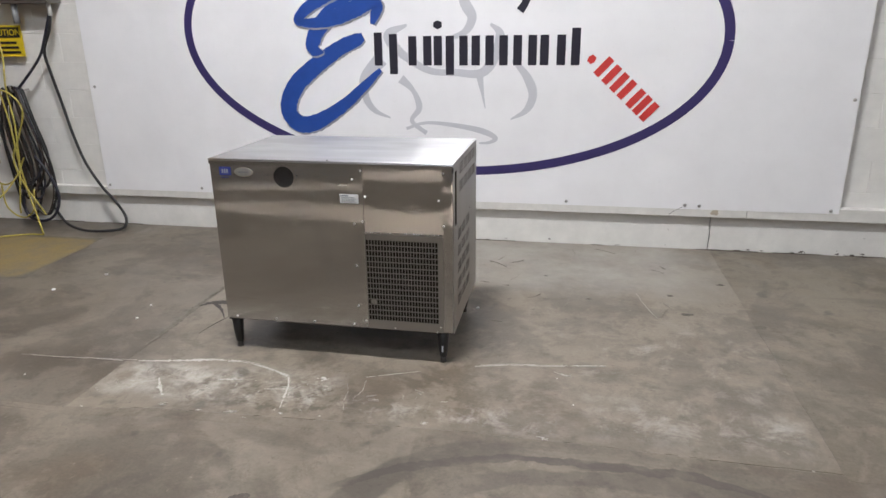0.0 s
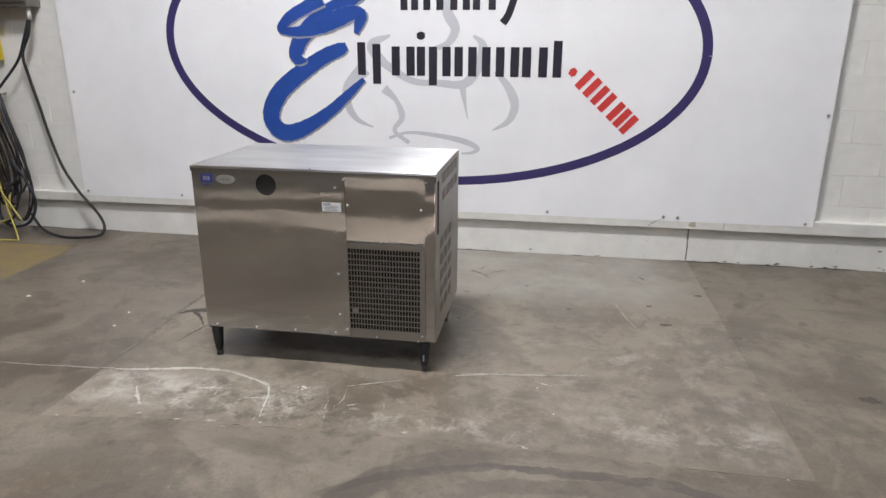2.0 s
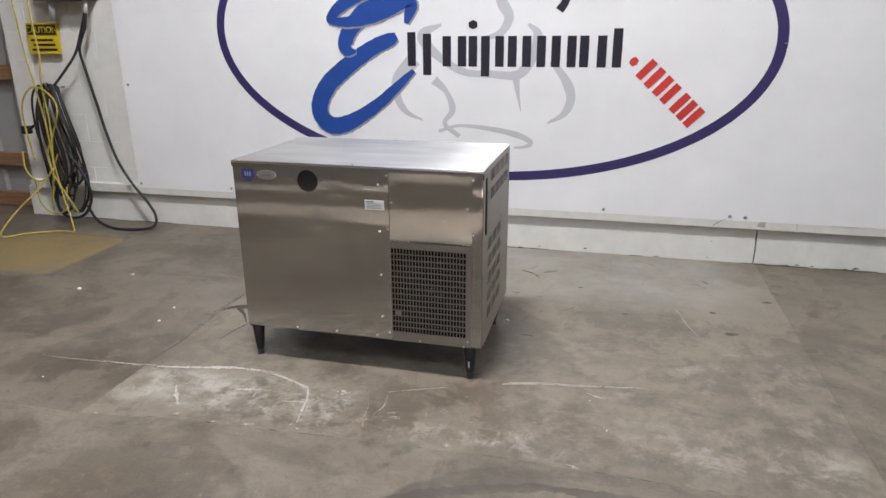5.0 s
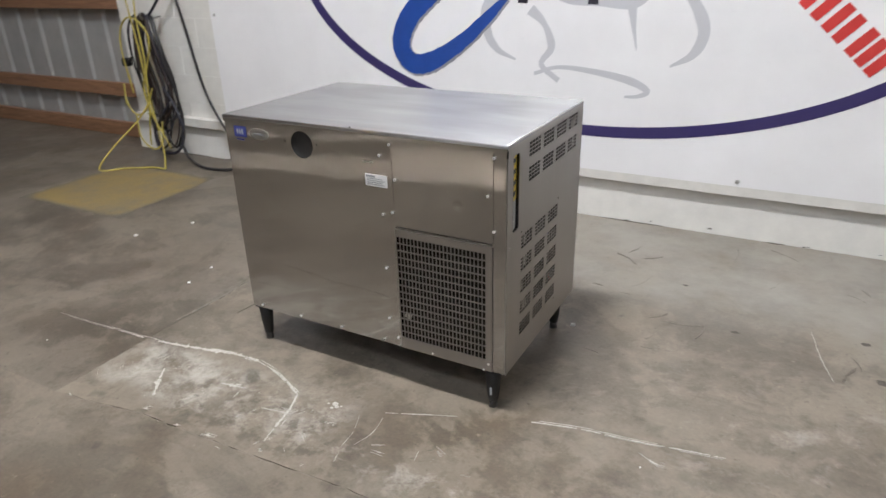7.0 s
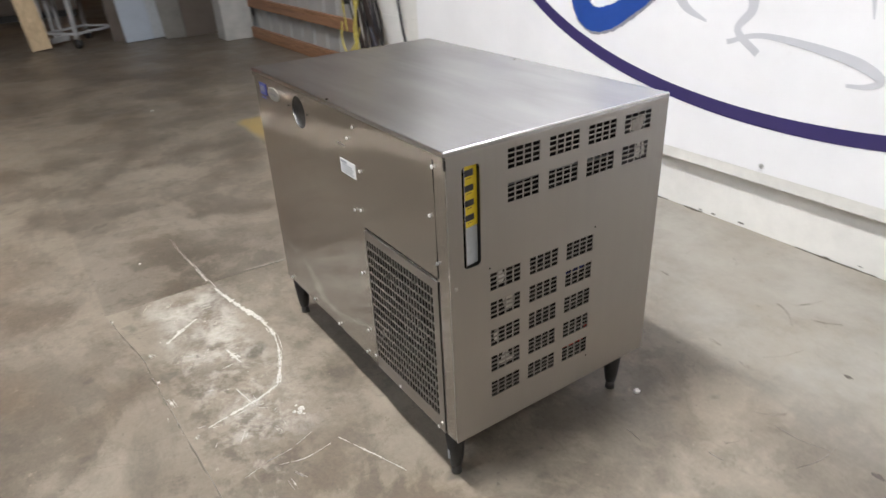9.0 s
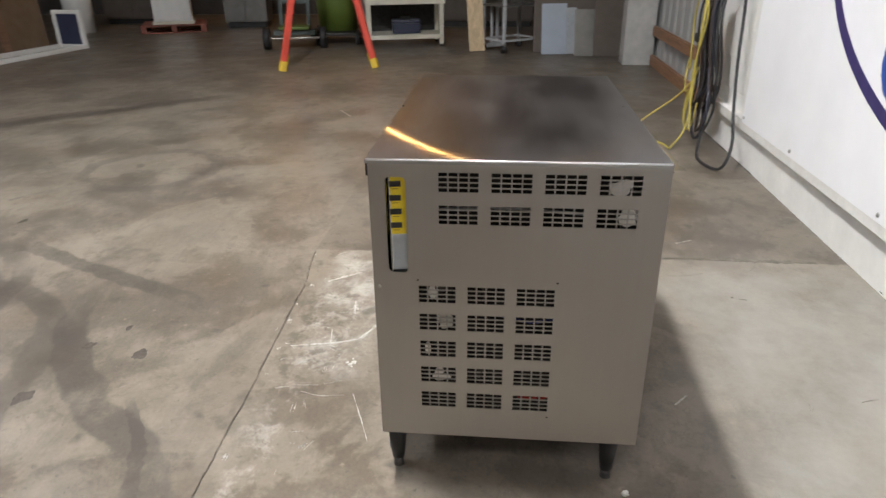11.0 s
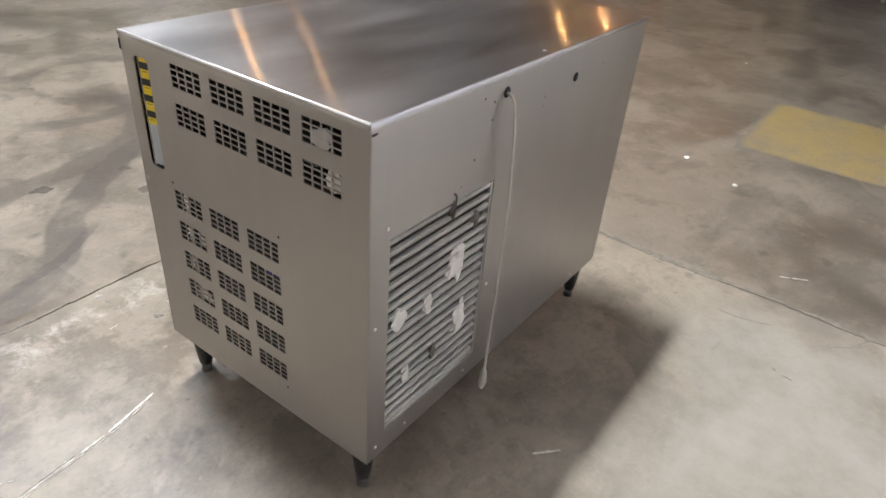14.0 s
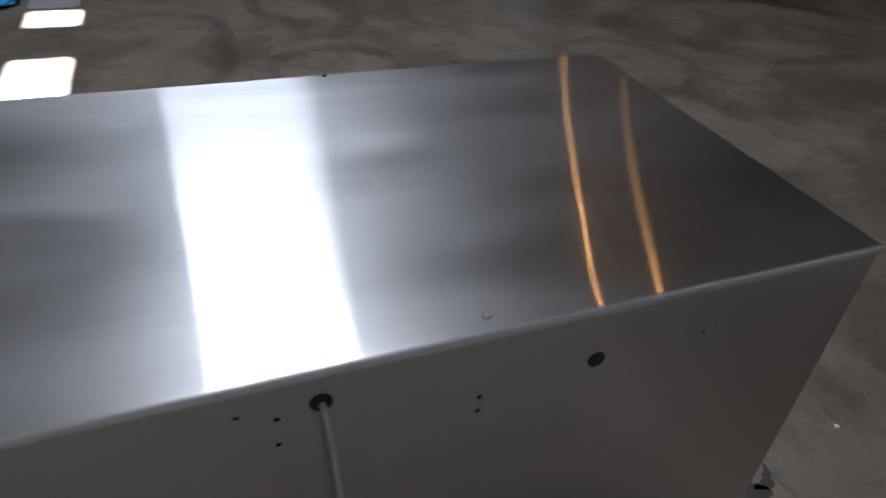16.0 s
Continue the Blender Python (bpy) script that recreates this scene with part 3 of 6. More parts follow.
for y0, y1 in ((JY + 0.031, 3.02), (3.34, YN)):
    part("flush_fill", box((JX1 - 0.03, y0, -0.05), (JX1 + 0.03, y1, -0.0022)), FLOOR_OLD, floor)
part("flush_fill", box((JX0 - 0.03, JY + 0.031, -0.05), (JX0 + 0.03, 3.15, -0.0022)), FLOOR_OLD, floor)

# worn filler standing along the western joint
FILLER = plain("worn_joint_filler", (0.185, 0.166, 0.138), 0.75, 0, 0.45, 16, 0.5)
part("joint_filler", flat_strip([(JX0 - 0.012 + 0.006 * math.sin(k * 1.7), JY + 0.45 + k * 0.2) for k in range(10)], [0.006, 0.030, 0.014, 0.034, 0.010, 0.030, 0.018], 0.0016, "z", 18, None, 0.6), FILLER, floor, "pale worn joint filler")

wall_north = thing("wall_north", label="white painted concrete block wall above a scuffed kerb", category="wall", kind="structure")
part("kerb", box((-4.62, YN, -0.05), (JX1 - 0.012, YN + 0.3, 0.24), 0.004), BASE_PAINT, wall_north, "scuffed white painted concrete kerb")
part("kerb", box((JX1 - 0.008, YN, -0.05), (XE, YN + 0.3, 0.24), 0.004), BASE_PAINT, wall_north, "scuffed white painted concrete kerb")
part("sill", box((-4.55, YN - 0.040, 0.235), (1.1, YN + 0.2, 0.300), 0.004), SILL_PAINT, wall_north, "white painted ledge")
part("sill", box((1.104, YN - 0.038, 0.233), (XE, YN + 0.2, 0.318), 0.004), SILL_PAINT, wall_north, "white painted ledge")
part("core", box((-4.58, YN + 0.019, 0.24), (XE, YN + 0.3, HIGH)), BLOCK_PAINT, wall_north)
part("lintel", box((-7.75, YN + 0.06, 3.2), (-4.585, YN + 0.3, HIGH)), BLOCK_PAINT, wall_north)

wall_west = structure("wall_west", box((XW - 0.2, YS, 0), (XW, YN + 0.5, HIGH)), WALL_FAR, "wall at the far end of the warehouse, its dimness in the colour", "wall")
wall_south = structure("wall_south", box((XW - 0.2, YS - 0.2, 0), (XE + 0.2, YS, HIGH)), WALL_FAR, "warehouse wall, its dimness in the colour", "wall")
wall_east = structure("wall_east", box((XE, YS, 0), (XE + 0.2, YN + 0.5, HIGH)), WALL_FAR, "warehouse wall, its dimness in the colour", "wall")
structure("wall_recess", box((XW, YN + 0.42, 0), (-7.75, YN + 0.6, HIGH)), WALL_FAR, "warehouse wall, its dimness in the colour", "wall")
# two unseen ceiling openings, added to shape the sun patches on the floor
OX0, OX1 = -0.255 + 0.3 * HIGH, 0.035 + 0.3 * HIGH
OY0, OY1, OY2, OY3 = -0.01 - 0.2 * HIGH, 0.54 - 0.2 * HIGH, -0.84 - 0.2 * HIGH, -0.55 - 0.2 * HIGH
bm = bmesh.new()
for lo, hi in (((XW, YS), (XE, -2.4)), ((XW, -0.3), (XE, YN + 0.6)), ((XW, -2.4), (-1.95, -0.3)), ((-1.95, -1.1), (-0.5, -0.3)), ((-0.5, -2.4), (OX0, -0.3)), ((OX1, -2.4), (XE, -0.3)), ((OX0, OY1), (OX1, -0.3)), ((OX0, OY3), (OX1, OY0)), ((OX0, -2.4), (OX1, OY2))):
    add_box(bm, (*lo, HIGH), (*hi, HIGH + 0.06))
structure("ceiling", bm, CEILING, "pale warehouse ceiling deck with a skylight", "ceiling")
structure("skylight", box((-1.95, -2.4, HIGH + 0.02), (-0.5, -1.1, HIGH + 0.055)), SKY_GLOW, "translucent daylight panel in the ceiling", "skylight")

# dirt gathered along the foot of the wall, thicker beside the kerb's joint
bm = bmesh.new()
x = -4.5
while x < 5.0:
    w = random.uniform(0.05, 0.4)
    heavy = x > JX1
    if random.random() < (0.75 if heavy else 0.4):
        flat_strip([(x, YN - 0.004), (x + w * 0.5, YN - 0.006), (x + w, YN - 0.003)], [0.002, random.uniform(0.006, 0.020) * (1.6 if heavy else 1), 0.002], 0.003, "z", 6, bm, 0.8)
    x += w + random.uniform(0, 0.2)
wpart("dirt_line", bm, GRIME, wall_north, "dirt along the foot of the wall")
for k in range(40):
    x = random.choice((random.uniform(-1.8, JX1), random.uniform(JX1, 3.2), random.uniform(JX1, 2.2)))
    z = abs(random.gauss(0, 0.012)) + 0.002 if k % 10 else random.uniform(0.03, 0.2)
    bm = blob((0, 0, 0), random.uniform(0.003, 0.010), k * 2.7, 0.4, 2)
    bmesh.ops.scale(bm, vec=(1.6, 0.12, 1), verts=bm.verts)
    bmesh.ops.translate(bm, vec=(x, YN - 0.0005, z), verts=bm.verts)
    wpart("paint_chip", bm, GRIME, wall_north)
# a crack in the kerb and the broken ledge above it
wpart("crack", tube([(JX1 - 0.012, YN - 0.0005, 0.235), (JX1 - 0.016, YN - 0.0005, 0.16), (JX1 - 0.008, YN - 0.0005, 0.10), (JX1 - 0.014, YN - 0.0005, 0.0)], 0.0016, 6), GRIME, wall_north, "dark crack at the kerb's joint")
wpart("ledge_crack", tube([(0.62, YN - 0.0405, 0.245), (0.66, YN - 0.0405, 0.275), (0.70, YN - 0.0405, 0.298)], 0.0014, 6), GRIME, wall_north)
bm = blob((0, 0, 0), 0.028, 3.0, 0.7, 3)
bmesh.ops.scale(bm, vec=(1, 0.05, 1), verts=bm.verts)
bmesh.ops.translate(bm, vec=(0.905, YN - 0.0395, 0.268), verts=bm.verts)
wpart("ledge_stain", bm, RUST_STAIN, wall_north, "brown stain where the ledge has broken")

# the corrugated bay filling beyond the block wall
bay = thing("corrugated_wall", label="grey corrugated metal sheeting held by brown wooden rails", category="wall", kind="structure")
bm = bmesh.new()
profile = []
x = -4.55
while x > -7.8:
    profile += [(x, 0.0), (x - 0.225, 0.0), (x - 0.250, -0.018), (x - 0.280, -0.018)]
    x -= 0.305
lower = [bm.verts.new((px, 4.875 + py, 0.0)) for px, py in profile]
upper = [bm.verts.new((px, 4.875 + py, 3.25)) for px, py in profile]
for i in range(len(profile) - 1):
    bm.faces.new((lower[i], lower[i + 1], upper[i + 1], upper[i]))
geom = bmesh.ops.extrude_face_region(bm, geom=list(bm.faces))["geom"]
bmesh.ops.translate(bm, vec=(0, 0.02, 0), verts=[v for v in geom if isinstance(v, bmesh.types.BMVert)])
part("sheet", bm, CORRUGATED, bay)
for z0, z1 in ((0.005, 0.125), (0.355, 0.465), (1.06, 1.18), (1.75, 1.87), (2.45, 2.57)):
    part("rail", box((-7.75, 4.80, z0), (-4.60, 4.845, z1), 0.004), RAIL_WOOD, bay, "brown wooden rail")
pillar = structure("pillar", box((-8.02, 4.47, 0), (-7.72, 4.83, HIGH), 0.01), PILLAR_PAINT, "white painted block pillar at the end of the bay", "pillar")

# ---- the banner ----
BY = 4.578
banner = thing("banner", (-0.93, BY, 0.29), label="white vinyl wall banner with purple oval and a blue script shape", category="banner")
bm = bmesh.new()
NX, NZ = 60, 14
grid = [[bm.verts.new((-3.53 + 5.18 * i / NX, BY + 0.0004 * noise.noise(Vector((i * 0.35, j * 0.3, 5))) + 0.0006, 0.292 + (2.75 - 0.292) * j / NZ)) for j in range(NZ + 1)] for i in range(NX + 1)]
for i in range(NX):
    for j in range(NZ):
        bm.faces.new((grid[i][j], grid[i + 1][j], grid[i + 1][j + 1], grid[i][j + 1]))
geom = bmesh.ops.extrude_face_region(bm, geom=list(bm.faces))["geom"]
bmesh.ops.translate(bm, vec=(0, 0.012, 0), verts=[v for v in geom if isinstance(v, bmesh.types.BMVert)])
wpart("sheet", bm, VINYL, banner)


def print_band(name, points, widths, material, lift, label="", jag=0.0, steps=8):
    bm = flat_strip(points, widths, lift, "y", steps, None, jag)
    bmesh.ops.translate(bm, vec=(0, BY, 0), verts=bm.verts)
    return wpart(name, bm, material, banner, label)


OT = radians(-1.54)        # the print hangs a little askew
oval = []
for a in range(73):
    u, v = 1.780 * math.cos(a * math.pi / 36), 0.886 * math.sin(a * math.pi / 36)
    oval.append((-0.903 + u * math.cos(OT) - v * math.sin(OT), 1.393 + u * math.sin(OT) + v * math.cos(OT)))
print_band("oval_border", oval, [0.060, 0.056, 0.060], PURPLE, 0.0012, "purple oval outline", steps=3)

# blue script shape: one long brush stroke and a flourish, with a grey shadow behind
HOOK = [(-1.307, 1.179), (-1.409, 1.085), (-1.534, 0.977), (-1.66, 0.89), (-1.796, 0.821), (-1.905, 0.811), (-1.975, 0.876), (-1.977, 0.961), (-1.914, 1.077), (-1.805, 1.173), (-1.687, 1.256), (-1.564, 1.33), (-1.464, 1.37), (-1.42, 1.392)]
ARM = [(-1.700, 1.293), (-1.756, 1.303), (-1.774, 1.347), (-1.74, 1.427), (-1.664, 1.513), (-1.574, 1.583), (-1.471, 1.639), (-1.307, 1.727)]
SWASH = [(-1.351, 1.47), (-1.33, 1.527), (-1.312, 1.582), (-1.369, 1.60), (-1.466, 1.566), (-1.585, 1.52), (-1.725, 1.484), (-1.832, 1.484), (-1.866, 1.508), (-1.80, 1.573), (-1.69, 1.633), (-1.576, 1.688)]
for lift, line, widths in ((0.0, HOOK, [0.030, 0.060, 0.075, 0.090, 0.110, 0.115, 0.115, 0.120, 0.120, 0.115, 0.105, 0.095, 0.085, 0.05]), (0.0012, ARM, [0.012, 0.08, 0.10, 0.105, 0.11, 0.11, 0.10, 0.09]), (0.0024, SWASH, [0.03, 0.065, 0.075, 0.09, 0.11, 0.10, 0.07, 0.05, 0.06, 0.075, 0.08, 0.09])):
    print_band("script_shadow", [(u + 0.005, v - 0.006) for u, v in line], [w + 0.012 for w in widths], BLUE_SHADE, 0.0022 + lift, "grey printed shadow", 0.06)
    print_band("script_stroke", line, widths, BLUE, 0.0028 + lift, "blue brush-like stroke", 0.05)

# the lettering becomes plain upright bars of its size and colour
LINE1 = [(-1.318, 0.21, 0.0), (-1.215, 0.255, -0.055), (-1.085, 0.185, 0), (-0.985, 0.185, 0), (-0.915, 0.185, 0), (-0.835, 0.245, -0.06), (-0.745, 0.185, 0),
         (-0.665, 0.185, 0), (-0.575, 0.185, 0), (-0.485, 0.185, 0), (-0.395, 0.185, 0), (-0.300, 0.185, 0), (-0.225, 0.185, 0), (-0.120, 0.185, 0), (-0.030, 0.225, 0)]
for u, high, drop in LINE1:
    print_band("dark_bar", [(u, 1.205 + drop), (u, 1.205 + high * 0.5), (u, 1.205 + max(high + drop, 0.18))], [0.054, 0.056, 0.054], INK, 0.0018, "", 0.0, 3)
print_band("dark_dot", [(-0.942, 1.458), (-0.915, 1.458), (-0.888, 1.458)], [0.03, 0.055, 0.03], INK, 0.0018, "", 0.0, 4)
for u in (-1.025, -0.955, -0.875, -0.79, -0.70, -0.62, -0.555, -0.455):
    print_band("dark_bar", [(u, 1.615), (u, 1.70), (u, 1.80)], [0.046, 0.046], INK, 0.0018, "", 0.0, 3)
print_band("dark_bar", [(-0.385, 1.535), (-0.345, 1.60), (-0.29, 1.78)], [0.05, 0.045, 0.045], INK, 0.0018, "", 0.0, 4)
lean = radians(-43)
for s, off in ((0.0, 0), (0.085, 0), (0.155, 0), (0.225, 0), (0.290, 0), (0.370, 0), (0.430, 0), (0.490, 0)):
    cx, cz = 0.072 + s * math.cos(lean) + (0.014 if s else 0), 1.240 + s * math.sin(lean) + (0.012 if s else 0)
    half = 0.026 if s < 0.05 else 0.068
    up = (-math.sin(lean), math.cos(lean))
    print_band("red_bar", [(cx - up[0] * half, cz - up[1] * half), (cx, cz), (cx + up[0] * half, cz + up[1] * half)], [0.044, 0.046, 0.044] if s > 0.05 else [0.03, 0.05, 0.03], RED, 0.0018, "red printed bar", 0.0, 3)
# faint grey brush shapes
for line, widths in (([(-0.76, 1.75), (-0.74, 1.60), (-0.69, 1.50), (-0.74, 1.41), (-0.86, 1.37)], [0.05, 0.07, 0.05, 0.02]),
                     ([(-1.12, 1.46), (-1.24, 1.40), (-1.17, 1.29), (-0.98, 1.175), (-0.80, 1.16), (-0.62, 1.16), (-0.53, 1.29), (-0.51, 1.40), (-0.57, 1.46)], [0.015, 0.08, 0.05, 0.04, 0.05, 0.07, 0.06, 0.015]),
                     ([(-1.17, 1.12), (-1.10, 1.06), (-1.06, 0.99), (-1.05, 0.92), (-1.10, 0.84), (-1.00, 0.76)], [0.06, 0.03, 0.045, 0.03, 0.03]),
                     ([(-1.30, 1.25), (-1.42, 1.12), (-1.42, 1.00), (-1.36, 0.91), (-1.25, 0.86)], [0.10, 0.06, 0.045, 0.01]),
                     ([(-0.42, 1.24), (-0.33, 1.13), (-0.29, 1.02), (-0.33, 0.92), (-0.43, 0.86)], [0.03, 0.06, 0.05, 0.01]),
                     ([(-0.64, 1.15), (-0.62, 1.03), (-0.60, 0.93)], [0.05, 0.02, 0.005]),
                     ([(-1.14, 0.79), (-1.00, 0.83), (-0.80, 0.815), (-0.62, 0.78), (-0.53, 0.735), (-0.57, 0.705), (-0.64, 0.698)], [0.02, 0.02, 0.03, 0.04, 0.032, 0.02, 0.012])):
    print_band("grey_brush_shape", line, widths, GHOST, 0.0004 + 0.0001 * len(line), "pale grey printed shape")



def screw(parent, place, r=0.005, facing="y", material=CHROME, name="screw"):
    bm = bmesh.new()
    bmesh.ops.create_uvsphere(bm, u_segments=10, v_segments=6, radius=r)
    for v in bm.verts:
        v.co.z *= 0.5
    turn = {"y": Matrix.Rotation(radians(90), 4, "X"), "x": Matrix.Rotation(radians(90), 4, "Y"), "z": Matrix.Identity(4)}[facing]
    bmesh.ops.transform(bm, matrix=Matrix.Translation(place) @ turn, verts=bm.verts)
    return wpart(name, bm, material, parent, smooth=True)


for x, z in ((-3.50, 0.325), (-2.73, 0.323), (-1.785, 0.324), (-0.896, 0.322), (-0.044, 0.318), (0.72, 0.318), (0.81, 0.316), (1.60, 0.312), (-3.49, 1.06), (1.625, 1.00)):
    screw(banner, (x, BY - 0.003, z), 0.011, material=STEEL_PLAIN)

# ---- floor marks ----
marks = thing("floor_marks", label="white scrapes and worn yellow paint on the concrete", category="floor marking", kind="structure")


layers = iter(range(10000))


def scrape(points, widths, jag=0.7, material=CHALK, cover=1.0):
    """A scratch: broken dashes along a line, with thinner ones beside it."""
    line = [p.to_2d() for p in smooth_line([(u, v, 0) for u, v in points], 14)]
    bm = bmesh.new()
    lift = 0.0012 + 0.00001 * (next(layers) % 40)
    for run, (side, thin, keep) in enumerate(((0.0, 1.0, cover), (0.008, 0.35, cover * 0.45), (-0.007, 0.3, cover * 0.35))):
        i = 0 if run == 0 else random.randint(0, 4)
        while i < len(line) - 2:
            n = random.randint(5, 16)
            j = min(i + n, len(line) - 1)
            if random.random() <= keep and j - i >= 1:
                w = [widths[min(int(k / len(line) * len(widths)), len(widths) - 1)] * thin * random.uniform(0.4, 1.3) for k in range(i, j + 1)]
                w[0], w[-1] = w[0] * 0.4, w[-1] * 0.4
                off = side * random.uniform(0.5, 1.5)
                pts = [(p.x + random.uniform(-0.0008, 0.0008), p.y + off) for p in line[i:j + 1]]
                flat_strip(pts, w, lift + 0.0005 * run, "z", 2, bm, jag)
            i = j + (random.random() < 0.3)
    if not bm.faces:
        bm.free()
        return None
    return wpart("scrape", bm, material, marks)


scrape([(-1.93, 2.550), (-1.80, 2.572), (-1.70, 2.592), (-1.57, 2.618), (-1.46, 2.620)], [0.010, 0.014, 0.016, 0.014, 0.008])
scrape([(-1.46, 2.62), (-1.36, 2.598), (-1.28, 2.568), (-1.19, 2.525)], [0.005, 0.006, 0.006, 0.008], cover=0.85)
scrape([(-1.19, 2.525), (-1.16, 2.45), (-1.145, 2.38), (-1.125, 2.285)], [0.008, 0.008, 0.008, 0.004])
scrape([(-1.25, 2.41), (-1.14, 2.43)], [0.003, 0.003], cover=0.7)
for u, v, r in ((-1.038, 2.541, 0.010), (-1.024, 2.529, 0.008), (-1.036, 2.517, 0.006), (-1.060, 2.533, 0.004), (-1.012, 2.538, 0.004)):
    wpart("chalk_spot", blob((u, v, 0.0005), r, u * 90, 0.10, 3), CHALK, marks, "", True)
scrape([(-1.745, 2.425), (-1.70, 2.36), (-1.645, 2.292)], [0.009, 0.018, 0.009])
scrape([(-1.485, 2.452), (-1.43, 2.462), (-1.377, 2.471)], [0.005, 0.012, 0.005], 0.9, cover=0.8)
scrape([(-0.41, 2.750), (-0.257, 2.787), (-0.082, 2.810), (0.063, 2.836), (0.166, 2.852)], [0.006, 0.006, 0.003, 0.004, 0.004], 0.35)
scrape([(-0.86, 2.576), (-0.743, 2.625), (-0.628, 2.671)], [0.002, 0.004, 0.002], cover=0.8)
scrape([(-0.066, 2.76), (-0.02, 2.737), (0.01, 2.737)], [0.002, 0.008, 0.002])
scrape([(-0.93, 2.54), (-0.90, 2.46), (-0.89, 2.38)], [0.001, 0.003, 0.001], cover=0.7)
scrape([(-0.85, 2.55), (-0.84, 2.47), (-0.86, 2.40)], [0.001, 0.003, 0.001], cover=0.7)
scrape([(-2.52, 2.52), (-2.25, 2.53), (-2.05, 2.54), (-1.93, 2.55)], [0.001, 0.003, 0.004, 0.005], 0.6, cover=0.8)
scrape([(-0.881, 3.608), (-0.935, 3.655)], [0.004, 0.005], 0.5)
scrape([(-2.172, 3.893), (-2.219, 3.98)], [0.005, 0.006], 0.5)
scrape([(0.36, 3.75), (0.40, 3.55), (0.44, 3.42)], [0.002, 0.004, 0.0015])
scrape([(-5.02, 1.55), (-4.78, 1.70)], [0.016, 0.016], 0.2)
chips = random.getstate()
for u in (-1.93, -1.80, -1.62, -1.52, -1.45, -1.33, -1.27, -1.12, -0.98, -0.55, -0.12, 0.78):
    v = JY + joint_bow(u) + random.uniform(-0.012, 0.030)
    scrape([(u, v), (u + random.uniform(0.02, 0.06), v + random.uniform(-0.012, 0.012))], [0.002, random.uniform(0.004, 0.010), 0.002], 0.95, cover=0.9)
random.setstate(chips)
for i in range(44):
    u, v = random.uniform(-1.95, -0.5), random.uniform(2.25, 2.50)
    a, w = random.choice((0.2, 0.9, 1.3, 1.7, 2.6)) + random.gauss(0, 0.25), random.uniform(0.012, 0.05)
    scrape([(u, v), (u + w * math.cos(a), v + w * math.sin(a))], [0.0005, random.uniform(0.0010, 0.0030), 0.0005], 0.8, cover=0.75)

for pts, w in (([(-2.02, 3.15), (-1.95, 3.23), (-1.86, 3.25), (-1.78, 3.22)], [0.004, 0.035, 0.05, 0.01]), ([(-1.95, 3.24), (-1.86, 3.17), (-1.78, 3.06)], [0.01, 0.022, 0.012, 0.004]), ([(-1.81, 2.86), (-1.79, 2.98), (-1.76, 3.08)], [0.002, 0.007, 0.004])):
    wpart("stain", flat_strip(pts, w, 0.0011, "z", 9, None, 0.35), STAIN, marks, "dark brown stain")
for k, (u, v, r) in enumerate(((-1.027, 1.753, 0.034), (-1.069, 1.538, 0.028), (-0.757, 1.499, 0.040), (-2.231, 0.451, 0.030), (1.323, 2.833, 0.036), (0.596, 3.485, 0.028), (0.542, 3.737, 0.018), (-1.20, 1.62, 0.018), (-0.62, 1.30, 0.026), (0.10, 3.62, 0.014), (0.85, 3.95, 0.022), (-0.15, 3.95, 0.012))):
    bm = bmesh.new()
    rim = []
    for i in range(28):
        a = i * math.pi / 14
        w = r * (0.8 + 0.45 * noise.noise(Vector((math.cos(a) * 1.3, math.sin(a) * 1.3, k * 3.7))) + 0.12 * random.uniform(-1, 1))
        rim.append(bm.verts.new((u + 1.3 * w * math.cos(a + k), v + 0.8 * w * math.sin(a + k), 0.0006)))
    bm.faces.new(rim)
    bmesh.ops.triangulate(bm, faces=bm.faces)
    wpart("spot", bm, SOFT_STAIN, marks, "dark oily spot")
for k in range(34):
    u, v = (random.uniform(-0.45, 0.85), random.uniform(3.0, 4.5)) if k % 3 else (random.uniform(-1.9, -0.2), random.uniform(3.5, 4.5))
    a, w = random.choice((0.3, 1.2, 1.9, 2.6)) + random.gauss(0, 0.3), random.uniform(0.03, 0.16)
    scrape([(u, v), (u + w * 0.5 * math.cos(a), v + w * 0.5 * math.sin(a)), (u + w * math.cos(a + 0.15), v + w * math.sin(a + 0.15))], [0.0005, random.uniform(0.001, 0.0022), 0.0005], 0.8, FAINT, cover=0.7)
s = Shader("faded_yellow_on_concrete")
sep = s.t.nodes.new("ShaderNodeSeparateXYZ")
s.put(sep.inputs[0], s.at())
fade = s.ramp(s.noise(5, 7, 0.7), [(0.34, 0.35), (0.60, 1.0)])
inside = s.math("MULTIPLY", s.span(sep.outputs[0], -4.24, -3.36, 0.09), s.span(sep.outputs[1], 3.42, 4.18, 0.08))
worn = s.ramp(s.math("ADD", inside, s.math("MULTIPLY_ADD", s.noise(9, 6, 0.7), 0.7, -0.30)), [(0.25, 0.0), (0.75, 1.0)])
fade = s.math("MULTIPLY", fade, worn)
c = s.mix(fade, (0.140, 0.126, 0.108), (0.27, 0.185, 0.052))
FADED = s.done(Base_Color=s.mix(0.25, c, s.ramp(s.noise(60, 4), [(0.3, (0.08, 0.07, 0.055)), (0.7, (0.22, 0.19, 0.14))])), Roughness=0.6)
bm = bmesh.new()
rim = []
